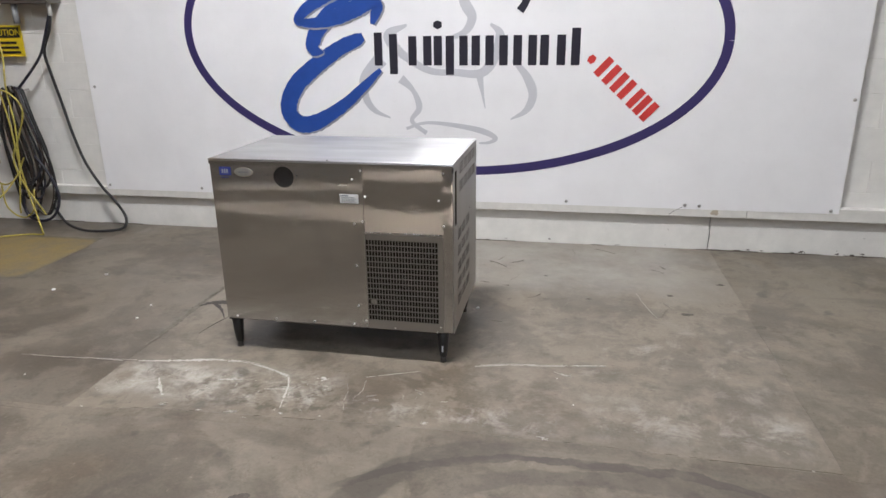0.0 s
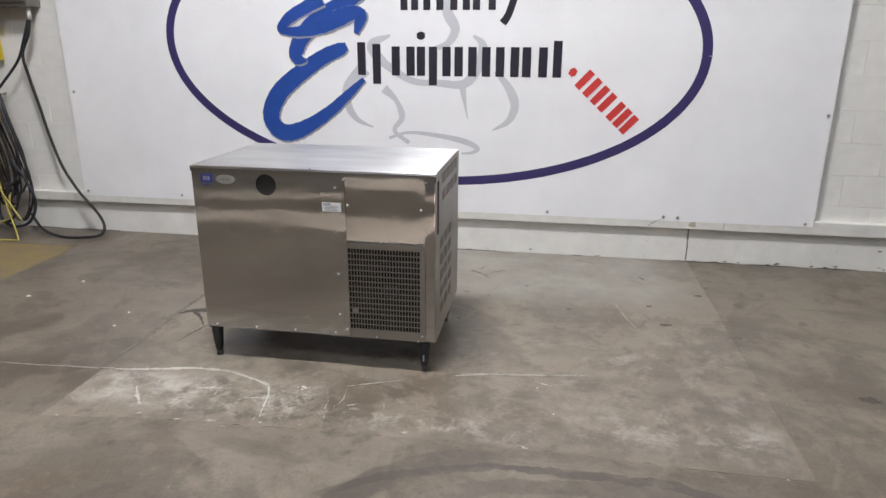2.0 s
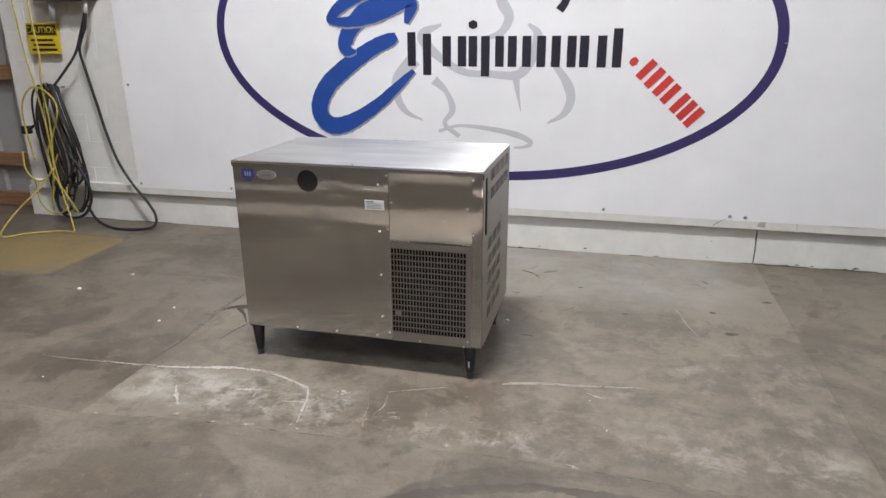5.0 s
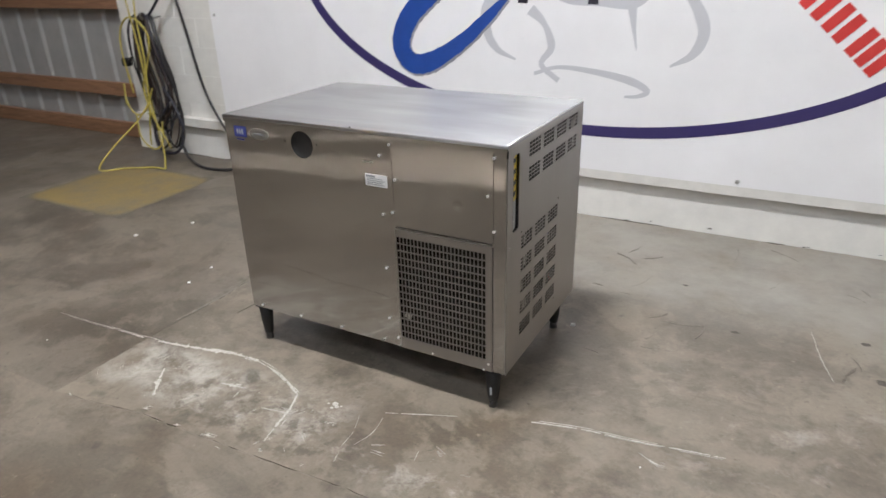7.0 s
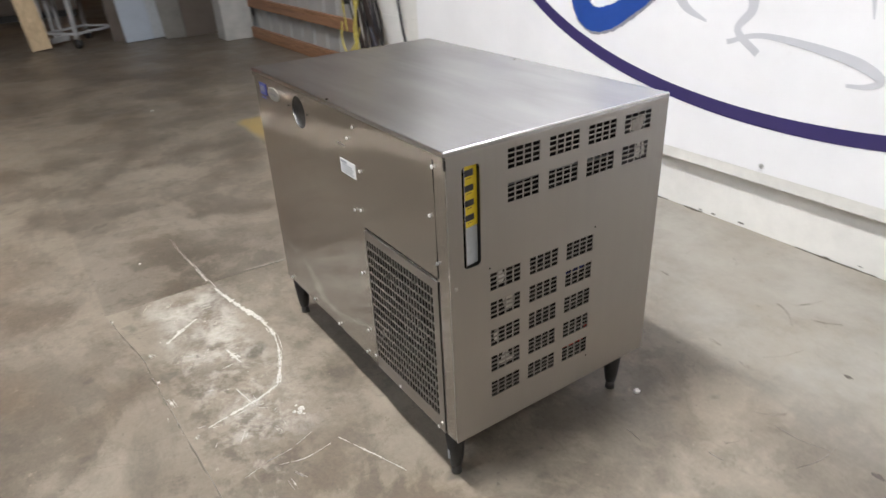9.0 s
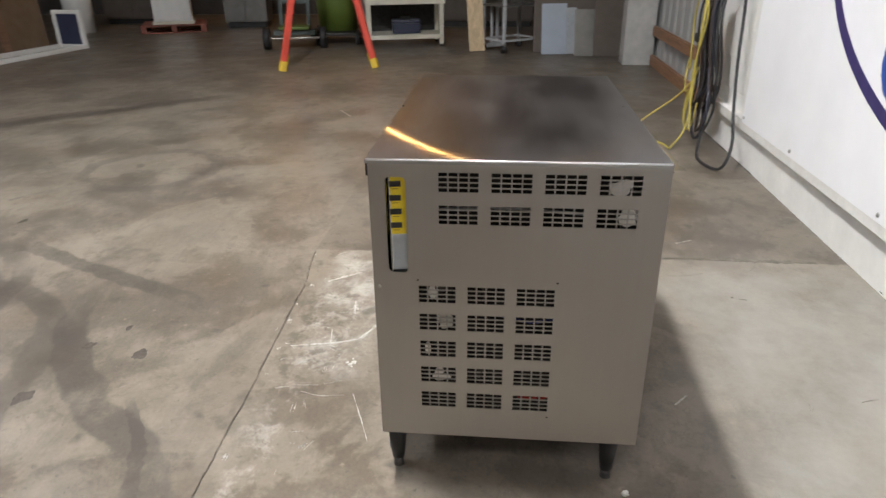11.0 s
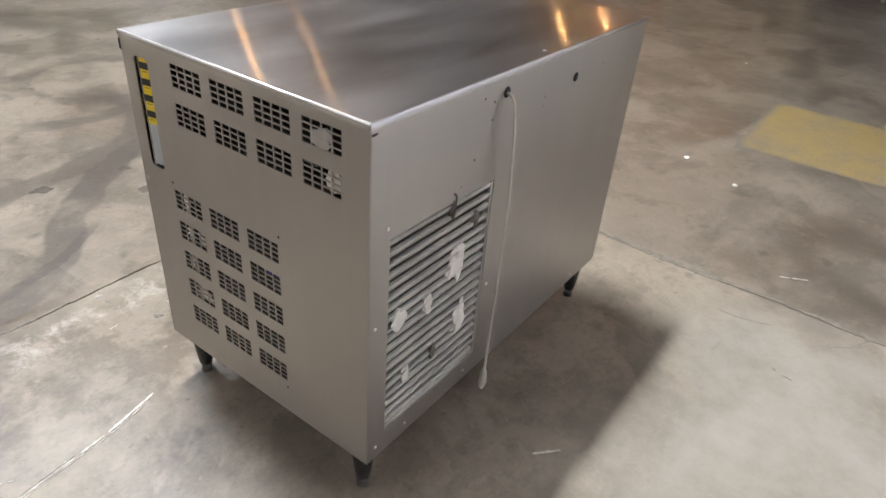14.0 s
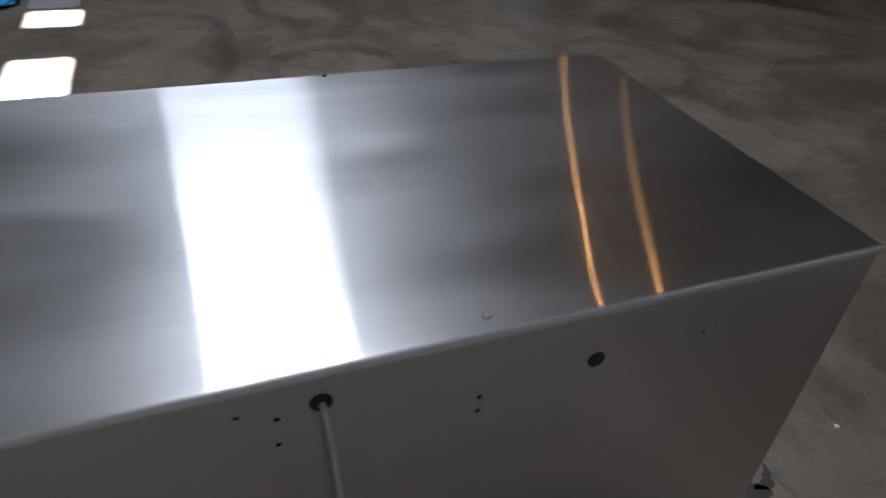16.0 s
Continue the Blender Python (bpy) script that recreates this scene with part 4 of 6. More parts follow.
for (ax, ay), (bx, by) in (((-4.26, 3.38), (-3.30, 3.39)), ((-3.30, 3.39), (-3.36, 4.22)), ((-3.36, 4.22), (-4.30, 4.20)), ((-4.30, 4.20), (-4.26, 3.38))):
    for i in range(16):
        f = i / 16
        rim.append((ax + (bx - ax) * f + random.uniform(-0.014, 0.014), ay + (by - ay) * f + random.uniform(-0.014, 0.014)))
bm.faces.new([bm.verts.new((x, y, 0.0015)) for x, y in rim])
bmesh.ops.triangulate(bm, faces=bm.faces)
wpart("yellow_patch", bm, FADED, marks, "worn yellow painted square")

for i, (x, y, r) in enumerate(((-2.828, 3.54, 0.016), (-2.975, 3.265, 0.018), (-2.263, 3.147, 0.011), (-2.232, 2.977, 0.012), (-0.486, 3.393, 0.016), (-0.05, 2.70, 0.005), (-2.35, 2.35, 0.006), (0.02, 2.50, 0.005), (-5.0, 3.0, 0.015))):
    tagged(part("debris_crumb", blob((x, y, r * 0.22), r * 0.62, i * 3.1, 0.55), CRUMB), "small white crumb of debris lying on the concrete", "debris", "crumbs on the floor")

# ---- the ice machine ----
X0, X1, Y0, Y1, Z0, Z1 = -1.570, -0.500, 2.745, 3.406, 0.146, 0.884
machine = thing("ice_machine", ((X0 + X1) / 2, (Y0 + Y1) / 2, 0), label="used stainless steel commercial ice machine on four short legs", category="ice machine")


def on_front(lift=0.0):
    return lambda u, v, d: (u, Y0 - lift + d, v)


chassis = wpart("chassis", box((X0 + 0.03, Y0 + 0.07, Z0 + 0.012), (X1 - 0.075, Y1 - 0.085, Z1 - 0.02)), DARK, machine, "chassis box coloured near black for interior shade")
# base pan coloured near black to deepen the shade underneath
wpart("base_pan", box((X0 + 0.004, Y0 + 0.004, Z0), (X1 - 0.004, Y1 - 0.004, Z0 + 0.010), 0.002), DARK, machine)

# lid: a shallow folded pan, a touch proud of the panels
bm = box((X0 - 0.003, Y0 - 0.005, 0.8892), (X1 + 0.0005, Y1 + 0.0005, 0.900))
bmesh.ops.bevel(bm, geom=[e for e in bm.edges if min(v.co.z for v in e.verts) > 0.895], offset=0.005, segments=4, affect="EDGES", profile=0.6)
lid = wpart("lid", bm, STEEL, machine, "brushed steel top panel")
wpart("front_lip", box((X0 - 0.003, Y0 - 0.0045, 0.8760), (X1 - 0.002, Y0 - 0.0010, 0.8930), 0.001), STEEL_FRONT, lid, "folded front lip")
# slim bright rod added for the highlight along the worn east edge
wpart("gleam_edge", rod((X1 - 0.0012, Y0 - 0.002, 0.8978), (X1 - 0.0012, Y1 - 0.002, 0.8978), 0.0025, None, 12), GLEAM_EDGE, lid, "bright worn edge with its highlight added as a rod", True)
screw(machine, (-1.058, 3.384, 0.9000), 0.0050, "z", FOOT_STEEL)
screw(machine, (-1.035, 2.748, 0.901), 0.004, "z", BLACK)

# front left panel with the round opening
HX, HZ, HR = -1.234, 0.825, 0.0455
bm = perforated(X0, -0.8865, Z0 + 0.004, Z1 - 0.006, [(HX - 0.05, HX + 0.05, HZ - 0.05, HZ + 0.05)], 0.012, on_front())
ring = [(HX + HR * math.cos(a * math.pi / 16), HZ + HR * math.sin(a * math.pi / 16)) for a in range(32)]


def square_at(a):
    c, q = math.cos(a), math.sin(a)
    k = 0.05 / max(abs(c), abs(q))
    return HX + c * k, HZ + q * k


outer = [square_at(a * math.pi / 16) for a in range(32)]
vr = [bm.verts.new((u, Y0, v)) for u, v in ring]
vb = [bm.verts.new((u, Y0 + 0.006, v)) for u, v in ring]
vo = [bm.verts.new((u, Y0, v)) for u, v in outer]
for i in range(32):
    j = (i + 1) % 32
    bm.faces.new((vr[i], vr[j], vo[j], vo[i]))
    bm.faces.new((vr[i], vb[i], vb[j], vr[j]))
wpart("front_panel", bm, STEEL_FRONT, machine, "large dented brushed steel front panel")
# black disc puts the dark of the opening into its colour
wpart("port_backing", rod((HX, Y0 + 0.0065, HZ), (HX, Y0 + 0.0105, HZ), 0.0495, None, 24), BLACK, machine, "black disc standing in for the dark of the round opening")

# cover plate: a thin sheet, slightly hollow from top to bottom
KX0, KX1, KZ0, KZ1 = -0.8845, -0.5440, 0.5990, Z1 - 0.0060
bm = bmesh.new()
rows = []
for k in range(21):
    f = k / 10 - 1
    y = Y0 - 0.0030 + 0.0016 * (1 - f * f)
    rows.append([bm.verts.new((x, y, KZ0 + (KZ1 - KZ0) * k / 20)) for x in (KX0, (KX0 + KX1) / 2, KX1)])
for p, q in zip(rows, rows[1:]):
    for k in range(2):
        bm.faces.new((p[k], p[k + 1], q[k + 1], q[k]))
for (x0, z0), (x1, z1) in (((KX0, KZ0), (KX1, KZ0)), ((KX0, KZ1), (KX1, KZ1))):
    bm.faces.new([bm.verts.new(c) for c in ((x0, Y0 - 0.0030, z0), (x1, Y0 - 0.0030, z1), (x1, Y0 + 0.010, z1), (x0, Y0 + 0.010, z0))])
for x in (KX0, KX1):
    lip = [bm.verts.new((x, Y0 - 0.0030 + 0.0016 * (1 - (k / 10 - 1) ** 2), KZ0 + (KZ1 - KZ0) * k / 20)) for k in range(21)]
    foot = [bm.verts.new((x, Y0 + 0.010, KZ0 + (KZ1 - KZ0) * k / 20)) for k in range(21)]
    for k in range(20):
        bm.faces.new((lip[k], lip[k + 1], foot[k + 1], foot[k]))
wpart("control_cover", bm, STEEL_FRONT, machine, "brushed steel cover plate", True)
wpart("corner_post", box((-0.5560, Y0 - 0.0008, Z0 + 0.003), (X1 - 0.0028, Y0 + 0.05, Z1 - 0.005), 0.0045, None, 3), STEEL_FRONT, machine, "folded steel corner post")
holes = []
NC, NR = 24, 15
GX0, GX1, GZ0, GZ1 = -0.884, -0.567, 0.190, 0.565
for i in range(NC):
    for j in range(NR):
        u, v = GX0 + (GX1 - GX0) * i / NC, GZ0 + (GZ1 - GZ0) * j / NR
        holes.append((u + 0.0015, u + 0.0015 + 0.0102, v + 0.0022, v + 0.0022 + 0.0208))
wpart("grille", perforated(-0.8862, -0.5455, Z0 + 0.004, 0.588, holes, 0.003, on_front(0.004)), STEEL_GRILLE, machine, "perforated steel air grille")
wpart("grille_backing", box((-0.893, Y0 - 0.0008, 0.5885), (-0.5505, Y0 + 0.012, 0.5985)), STEEL_FRONT, machine)

# condenser coil, its shade behind the grille put into the near-black colour
coil = wpart("condenser_coil", box((-0.885, Y0 + 0.055, 0.17), (-0.56, Y0 + 0.068, 0.58)), DARK, machine, "condenser coil coloured near black for the shade behind the grille")
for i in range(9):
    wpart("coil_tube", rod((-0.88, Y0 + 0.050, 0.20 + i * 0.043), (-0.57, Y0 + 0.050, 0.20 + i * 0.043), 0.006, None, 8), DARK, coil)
wpart("motor", blob((-0.71, Y0 + 0.045, 0.36), 0.035, 4, 0.8), BLACK, coil)
wpart("tag", box((-0.873, Y0 + 0.008, 0.262), (-0.848, Y0 + 0.010, 0.284), 0, Matrix.Rotation(0.4, 3, "Y")), RESIDUE, coil, "scrap of pale insulation")

# right side: folded panel with groups of vents and a slot for the switches
vents = []


def vent(y0, z1, wide, high):
    pw, ph = wide / 4, high / 4
    for i in range(4):
        for j in range(4):
            vents.append((y0 + i * pw + 0.0014, y0 + (i + 1) * pw - 0.0022, z1 - (j + 1) * ph + 0.0015, z1 - j * ph - 0.0015))


for k in range(4):
    vent(2.902 + 0.1176 * k, 0.8725, 0.0925, 0.048)
    vent(2.902 + 0.1172 * k, 0.7955, 0.0915, 0.048)
for r in range(5):
    for k in range(3):
        vent(2.852 + 0.1165 * k, 0.591 - 0.0762 * r, 0.0915, 0.0475)
slot = (2.7835, 2.8295, 0.624, 0.859)
bm = perforated(Y0 + 0.001, Y1 - 0.0006, Z0 + 0.002, 0.8890, vents + [slot], 0.0022, lambda u, v, d: (X1 - d, u, v))
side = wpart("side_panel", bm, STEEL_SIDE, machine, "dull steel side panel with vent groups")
for cy, cz, ey, ez in ((slot[0], slot[2], 1, 1), (slot[1], slot[2], -1, 1), (slot[0], slot[3], 1, -1), (slot[1], slot[3], -1, -1)):
    bm = bmesh.new()
    r = 0.011
    curve = [(cy + ey * r * (1 - math.cos(a * math.pi / 12)), cz + ez * r * (1 - math.sin(a * math.pi / 12))) for a in range(7)]
    top = bm.faces.new([bm.verts.new((X1 - 0.0001, u, v)) for u, v in [(cy - ey * 0.0005, cz - ez * 0.0005)] + curve])
    geom = bmesh.ops.extrude_face_region(bm, geom=[top])["geom"]
    bmesh.ops.translate(bm, vec=(-0.0022, 0, 0), verts=[v for v in geom if isinstance(v, bmesh.types.BMVert)])
    wpart("slot_corner", bm, STEEL_SIDE, side)
well = wpart("switch_well", box((X1 - 0.030, 2.778, 0.618), (X1 - 0.026, 2.836, 0.866)), BLACK, machine, "recessed switch slot")
for lo, hi in (((X1 - 0.028, 2.8295, 0.62), (X1 - 0.0024, 2.834, 0.863)), ((X1 - 0.028, 2.779, 0.62), (X1 - 0.0024, 2.7835, 0.863)), ((X1 - 0.028, 2.7835, 0.619), (X1 - 0.0024, 2.8295, 0.624)), ((X1 - 0.028, 2.7835, 0.859), (X1 - 0.0024, 2.8295, 0.863))):
    wpart("slot_wall", box(lo, hi), BLACK, well)


def slanted(bm):
    """The switch plate slants inwards from the front edge of its slot."""
    bmesh.ops.rotate(bm, cent=(X1 - 0.0025, 2.7838, 0), matrix=Matrix.Rotation(radians(9), 3, "Z"), verts=bm.verts)
    return bm


plate = wpart("switch_plate", slanted(box((X1 - 0.0065, 2.7840, 0.719), (X1 - 0.0025, 2.8295, 0.8585), 0.0015)), YELLOW_LABEL, machine, "yellow switch label plate")
for k in range(4):
    z = 0.841 - 0.0332 * k
    wpart("rocker_switch", slanted(box((X1 - 0.0055, 2.7925, z - 0.0072), (X1 - 0.0012, 2.8185, z + 0.0072), 0.0015)), BLACK, plate, "black rocker switch")
    wpart("bar", slanted(box((X1 - 0.0032, 2.7985, z - 0.0125), (X1 - 0.0022, 2.8125, z - 0.0112))), BLACK, plate)
wpart("lever", slanted(box((X1 - 0.0090, 2.7840, 0.6275), (X1 - 0.0030, 2.8292, 0.7185), 0.0025)), LEVER_GREY, machine, "grey plastic lever")

# torn insulation and wires behind the vents
for place, size, k, m in (((X1 - 0.005, 2.886, 0.570), (0.001, 0.010, 0.018), 6, RESIDUE), ((X1 - 0.005, 2.872, 0.415), (0.001, 0.008, 0.020), 7, RESIDUE), ((X1 - 0.005, 2.900, 0.345), (0.001, 0.012, 0.014), 8, RESIDUE), ((X1 - 0.0006, 3.298, 0.842), (0.001, 0.023, 0.015), 1, TORN), ((X1 - 0.0006, 3.310, 0.851), (0.001, 0.016, 0.012), 9, TORN), ((X1 - 0.006, 3.322, 0.773), (0.001, 0.020, 0.022), 2, RESIDUE), ((X1 - 0.012, 2.915, 0.49), (0.001, 0.018, 0.020), 3, RESIDUE), ((X1 - 0.02, 2.90, 0.575), (0.001, 0.03, 0.012), 4, FIN), ((X1 - 0.008, 2.905, 0.327), (0.001, 0.022, 0.010), 5, RESIDUE)):
    bm = bmesh.new()
    bmesh.ops.create_icosphere(bm, subdivisions=2, radius=1)
    for v in bm.verts:
        f = 1 + 0.6 * noise.noise(v.co * 1.5 + Vector((k * 7, 0, 0)))
        v.co = Vector((place[0] + v.co.x * 0.003, place[1] + v.co.y * size[1] * f, place[2] + v.co.z * size[2] * f))
    wpart("insulation_scrap", bm, m, machine, "torn pale insulation at the vents")
for pts, m in (([(X1 - 0.03, 3.10, 0.26), (X1 - 0.012, 3.165, 0.275), (X1 - 0.03, 3.2, 0.30)], RED), ([(X1 - 0.03, 3.05, 0.50), (X1 - 0.02, 3.13, 0.49), (X1 - 0.03, 3.22, 0.51)], LABEL_BLUE), ([(X1 - 0.04, 2.90, 0.77), (X1 - 0.03, 3.05, 0.78), (X1 - 0.04, 3.25, 0.765)], GREY_PLASTIC), ([(X1 - 0.05, 3.00, 0.30), (X1 - 0.04, 3.02, 0.45), (X1 - 0.05, 3.0, 0.60)], FIN)):
    wpart("wire", tube(pts, 0.004, 6), m, machine, "wire behind the vents", True)

# left side and back
wpart("left_panel", box((X0, Y0 + 0.014, Z0 + 0.002), (X0 + 0.012, Y1 - 0.004, 0.8890), 0.002), STEEL_SIDE, machine, "plain steel side panel")
wpart("left_knob", box((X0 - 0.008, Y0 + 0.02, 0.705), (X0, Y0 + 0.035, 0.725), 0.002), BLACK, machine)
CX0, CX1, CZ0, CZ1 = -0.880, -0.553, 0.206, 0.675
back_holes = [(CX0, CX1, CZ0, CZ1)]
for u, v in ((-0.812, 0.861), (-0.846, 0.847), (-0.845, 0.812), (-1.050, 0.808), (-1.050, 0.787), (-1.331, 0.823), (-0.795, 0.745), (-0.76, 0.70)):
    back_holes.append((u - 0.0025, u + 0.0025, v - 0.0025, v + 0.0025))
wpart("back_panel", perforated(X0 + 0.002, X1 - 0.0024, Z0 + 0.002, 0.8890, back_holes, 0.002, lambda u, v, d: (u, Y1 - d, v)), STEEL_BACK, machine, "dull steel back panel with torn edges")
wpart("back_recess", box((CX0 - 0.01, Y1 - 0.026, CZ0 - 0.01), (CX1 + 0.01, Y1 - 0.020, CZ1 + 0.01)), FIN, machine)
NL = 19
for i in range(NL):
    z = CZ0 + (CZ1 - CZ0) * (i + 0.5) / NL
    bm = box((CX0 + 0.003, Y1 - 0.014, z - 0.0052), (CX1 + 0.004, Y1 - 0.0035, z + 0.0062), 0.003, Matrix.Rotation(radians(-14), 3, "X"))
    wpart("louvre", bm, LOUVRE, machine)
wpart("louvre_sill", box((CX0 - 0.003, Y1 - 0.026, CZ0 - 0.006), (CX1 + 0.004, Y1 - 0.0025, CZ0 + 0.009), 0.002), LOUVRE, machine)
wpart("louvre_frame", box((CX0 - 0.002, Y1 - 0.035, CZ0), (CX0 + 0.006, Y1 - 0.0025, CZ1)), LOUVRE, machine)
for x, z, w, h, k in ((-0.775, 0.516, 0.026, 0.040, 1), (-0.803, 0.355, 0.022, 0.040, 2), (-0.683, 0.459, 0.014, 0.024, 3), (-0.592, 0.475, 0.020, 0.022, 4), (-0.62, 0.315, 0.010, 0.022, 5), (-0.74, 0.668, 0.006, 0.03, 6), (-0.71, 0.32, 0.010, 0.020, 7), (-0.83, 0.60, 0.012, 0.02, 8)):
    bm = bmesh.new()
    bmesh.ops.create_icosphere(bm, subdivisions=3, radius=1)
    for v in bm.verts:
        f = 1 + 0.7 * noise.noise(v.co * 1.8 + Vector((k * 5, k, 0)))
        v.co = Vector((x + v.co.x * w * f, Y1 - 0.006 + v.co.y * 0.007, z + v.co.z * h * f))
    wpart("residue_patch", bm, RESIDUE if k < 6 else FIN, machine, "white dried residue on the louvres")
# black discs in place of two dark holes in the panel
for gx, gz, gr in ((-0.887, 0.857, 0.0115), (-1.187, 0.822, 0.0110)):
    wpart("hole_disc", rod((gx, Y1 - 0.004, gz), (gx, Y1 + 0.0012, gz), gr, gr * 0.94, 18), HOLE_BLACK, machine, "black disc standing in for a dark hole", True)
# black slivers stand in for the dark gaps at the lid's corners
wpart("corner_gap", box((X1 - 0.003, Y0 - 0.0035, 0.862), (X1 + 0.0012, Y0 + 0.001, 0.8835)), BLACK, machine)
wpart("corner_gap", box((X1 - 0.014, Y1 + 0.0003, 0.8785), (X1 - 0.002, Y1 + 0.0016, 0.8815)), BLACK, machine)
wpart("top_hook", tube([(-0.735, Y1 + 0.001, 0.695), (-0.737, Y1 + 0.006, 0.69), (-0.733, Y1 + 0.007, 0.66), (-0.734, Y1 + 0.003, 0.638)], 0.0022, 6), FIN, machine, "bent metal hook")

for u, v in ((-0.928, 0.632), (-0.892, 0.643), (-0.890, 0.862), (-0.928, 0.825), (-0.876, 0.753), (-0.561, 0.745), (-0.541, 0.638), (-0.928, 0.443), (-0.930, 0.254), (-0.955, 0.163), (-0.899, 0.183), (-0.764, 0.158), (-0.575, 0.152), (-0.558, 0.176), (-1.328, 0.163), (-1.142, 0.163), (-1.520, 0.164), (-0.542, 0.860)):
    screw(machine, (u, Y0 - 0.0045, v), 0.0046, material=SCREW_HEAD)
for u, v in ((-1.304, 0.832), (-1.172, 0.832)):
    screw(machine, (u, Y0 - 0.001, v), 0.003, material=BLACK)
for u, v in ((2.759, 0.585),):
    screw(machine, (X1 + 0.001, u, v), 0.005, "x", STEEL_PLAIN)
for u, v in ((2.852, 0.605), (3.179, 0.608), (3.175, 0.222)):
    screw(machine, (X1 + 0.0005, u, v), 0.0025, "x", BLACK)
for u, v in ((-0.545, 0.70), (-0.505 - 0.012, 0.50), (-0.62, 0.175), (-0.84, 0.175), (-0.90, 0.40), (-1.40, 0.17), (-0.525, 0.18)):
    screw(machine, (u, Y1 + 0.001, v), 0.004, material=SCREW_HEAD)
wpart("cover_lip", box((-0.8825, Y0 - 0.0045, 0.5940), (-0.548, Y0 - 0.001, 0.5962), 0.0008), STEEL_FRONT, machine, "folded lower edge")

badge = wpart("badge", box((-1.528, Y0 - 0.002, 0.826), (-1.474, Y0, 0.863), 0.0008), LABEL_BLUE, machine, "blue square badge with a pale plain motif")
for k in range(3):
    wpart("motif", box((-1.516 + k * 0.011, Y0 - 0.0032, 0.836), (-1.509 + k * 0.011, Y0 - 0.0018, 0.854), 0.001), GREY_PLASTIC, badge)
wpart("badge_bar", box((-1.522, Y0 - 0.0015, 0.815), (-1.488, Y0, 0.819)), LABEL_BLUE, machine)
bm = rod((-1.416, Y0 - 0.002, 0.842), (-1.416, Y0, 0.842), 0.0205, None, 28)
bmesh.ops.scale(bm, vec=(2.15, 1, 1), space=Matrix.Translation((1.416, 0, 0)), verts=bm.verts)
sticker = wpart("oval_sticker", bm, CORD_WHITE, machine, "pale oval sticker")
bm = rod((-1.416, Y0 - 0.0026, 0.842), (-1.416, Y0 - 0.001, 0.842), 0.0175, None, 28)
bmesh.ops.scale(bm, vec=(2.2, 1, 1), space=Matrix.Translation((1.416, 0, 0)), verts=bm.verts)
wpart("sticker_face", bm, STEEL_PLAIN, sticker)
wpart("sticker_bar", box((-1.44, Y0 - 0.0032, 0.839), (-1.392, Y0 - 0.002, 0.845)), GREY_PLASTIC, sticker)
label = wpart("warning_label", box((-0.988, Y0 - 0.0015, 0.721), (-0.906, Y0, 0.760)), LABEL_WHITE, machine, "small white printed label")
wpart("bar", box((-0.984, Y0 - 0.0022, 0.750), (-0.95, Y0 - 0.001, 0.757)), GREY_PLASTIC, label)
for k in range(4):
    wpart("bar", box((-0.980, Y0 - 0.0022, 0.726 + k * 0.0062), (-0.915 - 0.008 * (k % 2), Y0 - 0.001, 0.7285 + k * 0.0062)), GREY_PLASTIC, label)
wpart("stamped_mark", box((-0.992, Y0 - 0.001, 0.797), (-0.955, Y0, 0.801)), STEEL_PLAIN, machine)

# legs
FOOT_GREY = plain("foot_grey", (0.10, 0.095, 0.09), 0.5, 0.3, 0.3, 30, 0.1)
for lx, ly in ((-0.556, 2.776), (-1.541, 2.776), (-0.553, 3.348), (-1.541, 3.358)):
    bm = bmesh.new()
    verts = []
    for z, r in ((Z0, 0.0275), (0.060, 0.0215), (0.022, 0.0165), (0.019, 0.0140)):
        verts.append([bm.verts.new((lx + r * math.cos(a * math.pi / 8), ly + r * math.sin(a * math.pi / 8), z)) for a in range(16)])
    for a, b in zip(verts, verts[1:]):
        for i in range(16):
            bm.faces.new((a[i], a[(i + 1) % 16], b[(i + 1) % 16], b[i]))
    bm.faces.new(verts[0]), bm.faces.new(verts[-1])
    leg = wpart("leg", bm, BLACK, machine, "tapered black leg", True)
    wpart("leg_flange", box((lx - 0.0275, ly - 0.0275, Z0 - 0.004), (lx + 0.0275, ly + 0.0275, Z0), 0.0015), BLACK, leg)
    wpart("foot", rod((lx, ly, -0.006), (lx, ly, 0.020), 0.0150, 0.0125, 16), FOOT_GREY, leg, "dark grey adjustable foot", True)
wpart("leg_scuff", box((-0.559, 2.776 - 0.0238, 0.050), (-0.552, 2.776 - 0.0205, 0.080), 0.001), LEVER_GREY, machine, "torn pale tape on a leg")

# drain hose with its end, hanging down the back
hose = wpart("drain_cord", tube([(-0.887, Y1 - 0.01, 0.857), (-0.889, Y1 + 0.016, 0.845), (-0.893, Y1 + 0.024, 0.78), (-0.900, Y1 + 0.030, 0.62), (-0.896, Y1 + 0.032, 0.42), (-0.893, Y1 + 0.032, 0.25), (-0.890, Y1 + 0.032, 0.155)], 0.0032, 8, 8), CORD_WHITE, machine, "thin ivory cord hanging down the back", True)
bm = bmesh.new()
bmesh.ops.create_uvsphere(bm, u_segments=12, v_segments=8, radius=0.014)
for v in bm.verts:
    v.co = Vector((v.co.x * (1.1 if v.co.z < 0 else 0.6), v.co.y * 0.7, v.co.z * 2.6)) + Vector((-0.889, Y1 + 0.032, 0.135))
wpart("cord_end", bm, CORD_WHITE, hose, "flattened ivory cord end", True)
machine.location.z = 0.006
banner.location = banner.location + Vector((-0.006, 0, -0.006))

# ---- the wall beside the banner: box, sign and hanging cords ----
panel = thing("electrical_box", (-3.90, 4.60, 1.66), label="grey metal electrical box on the white wall", category="electrical box")
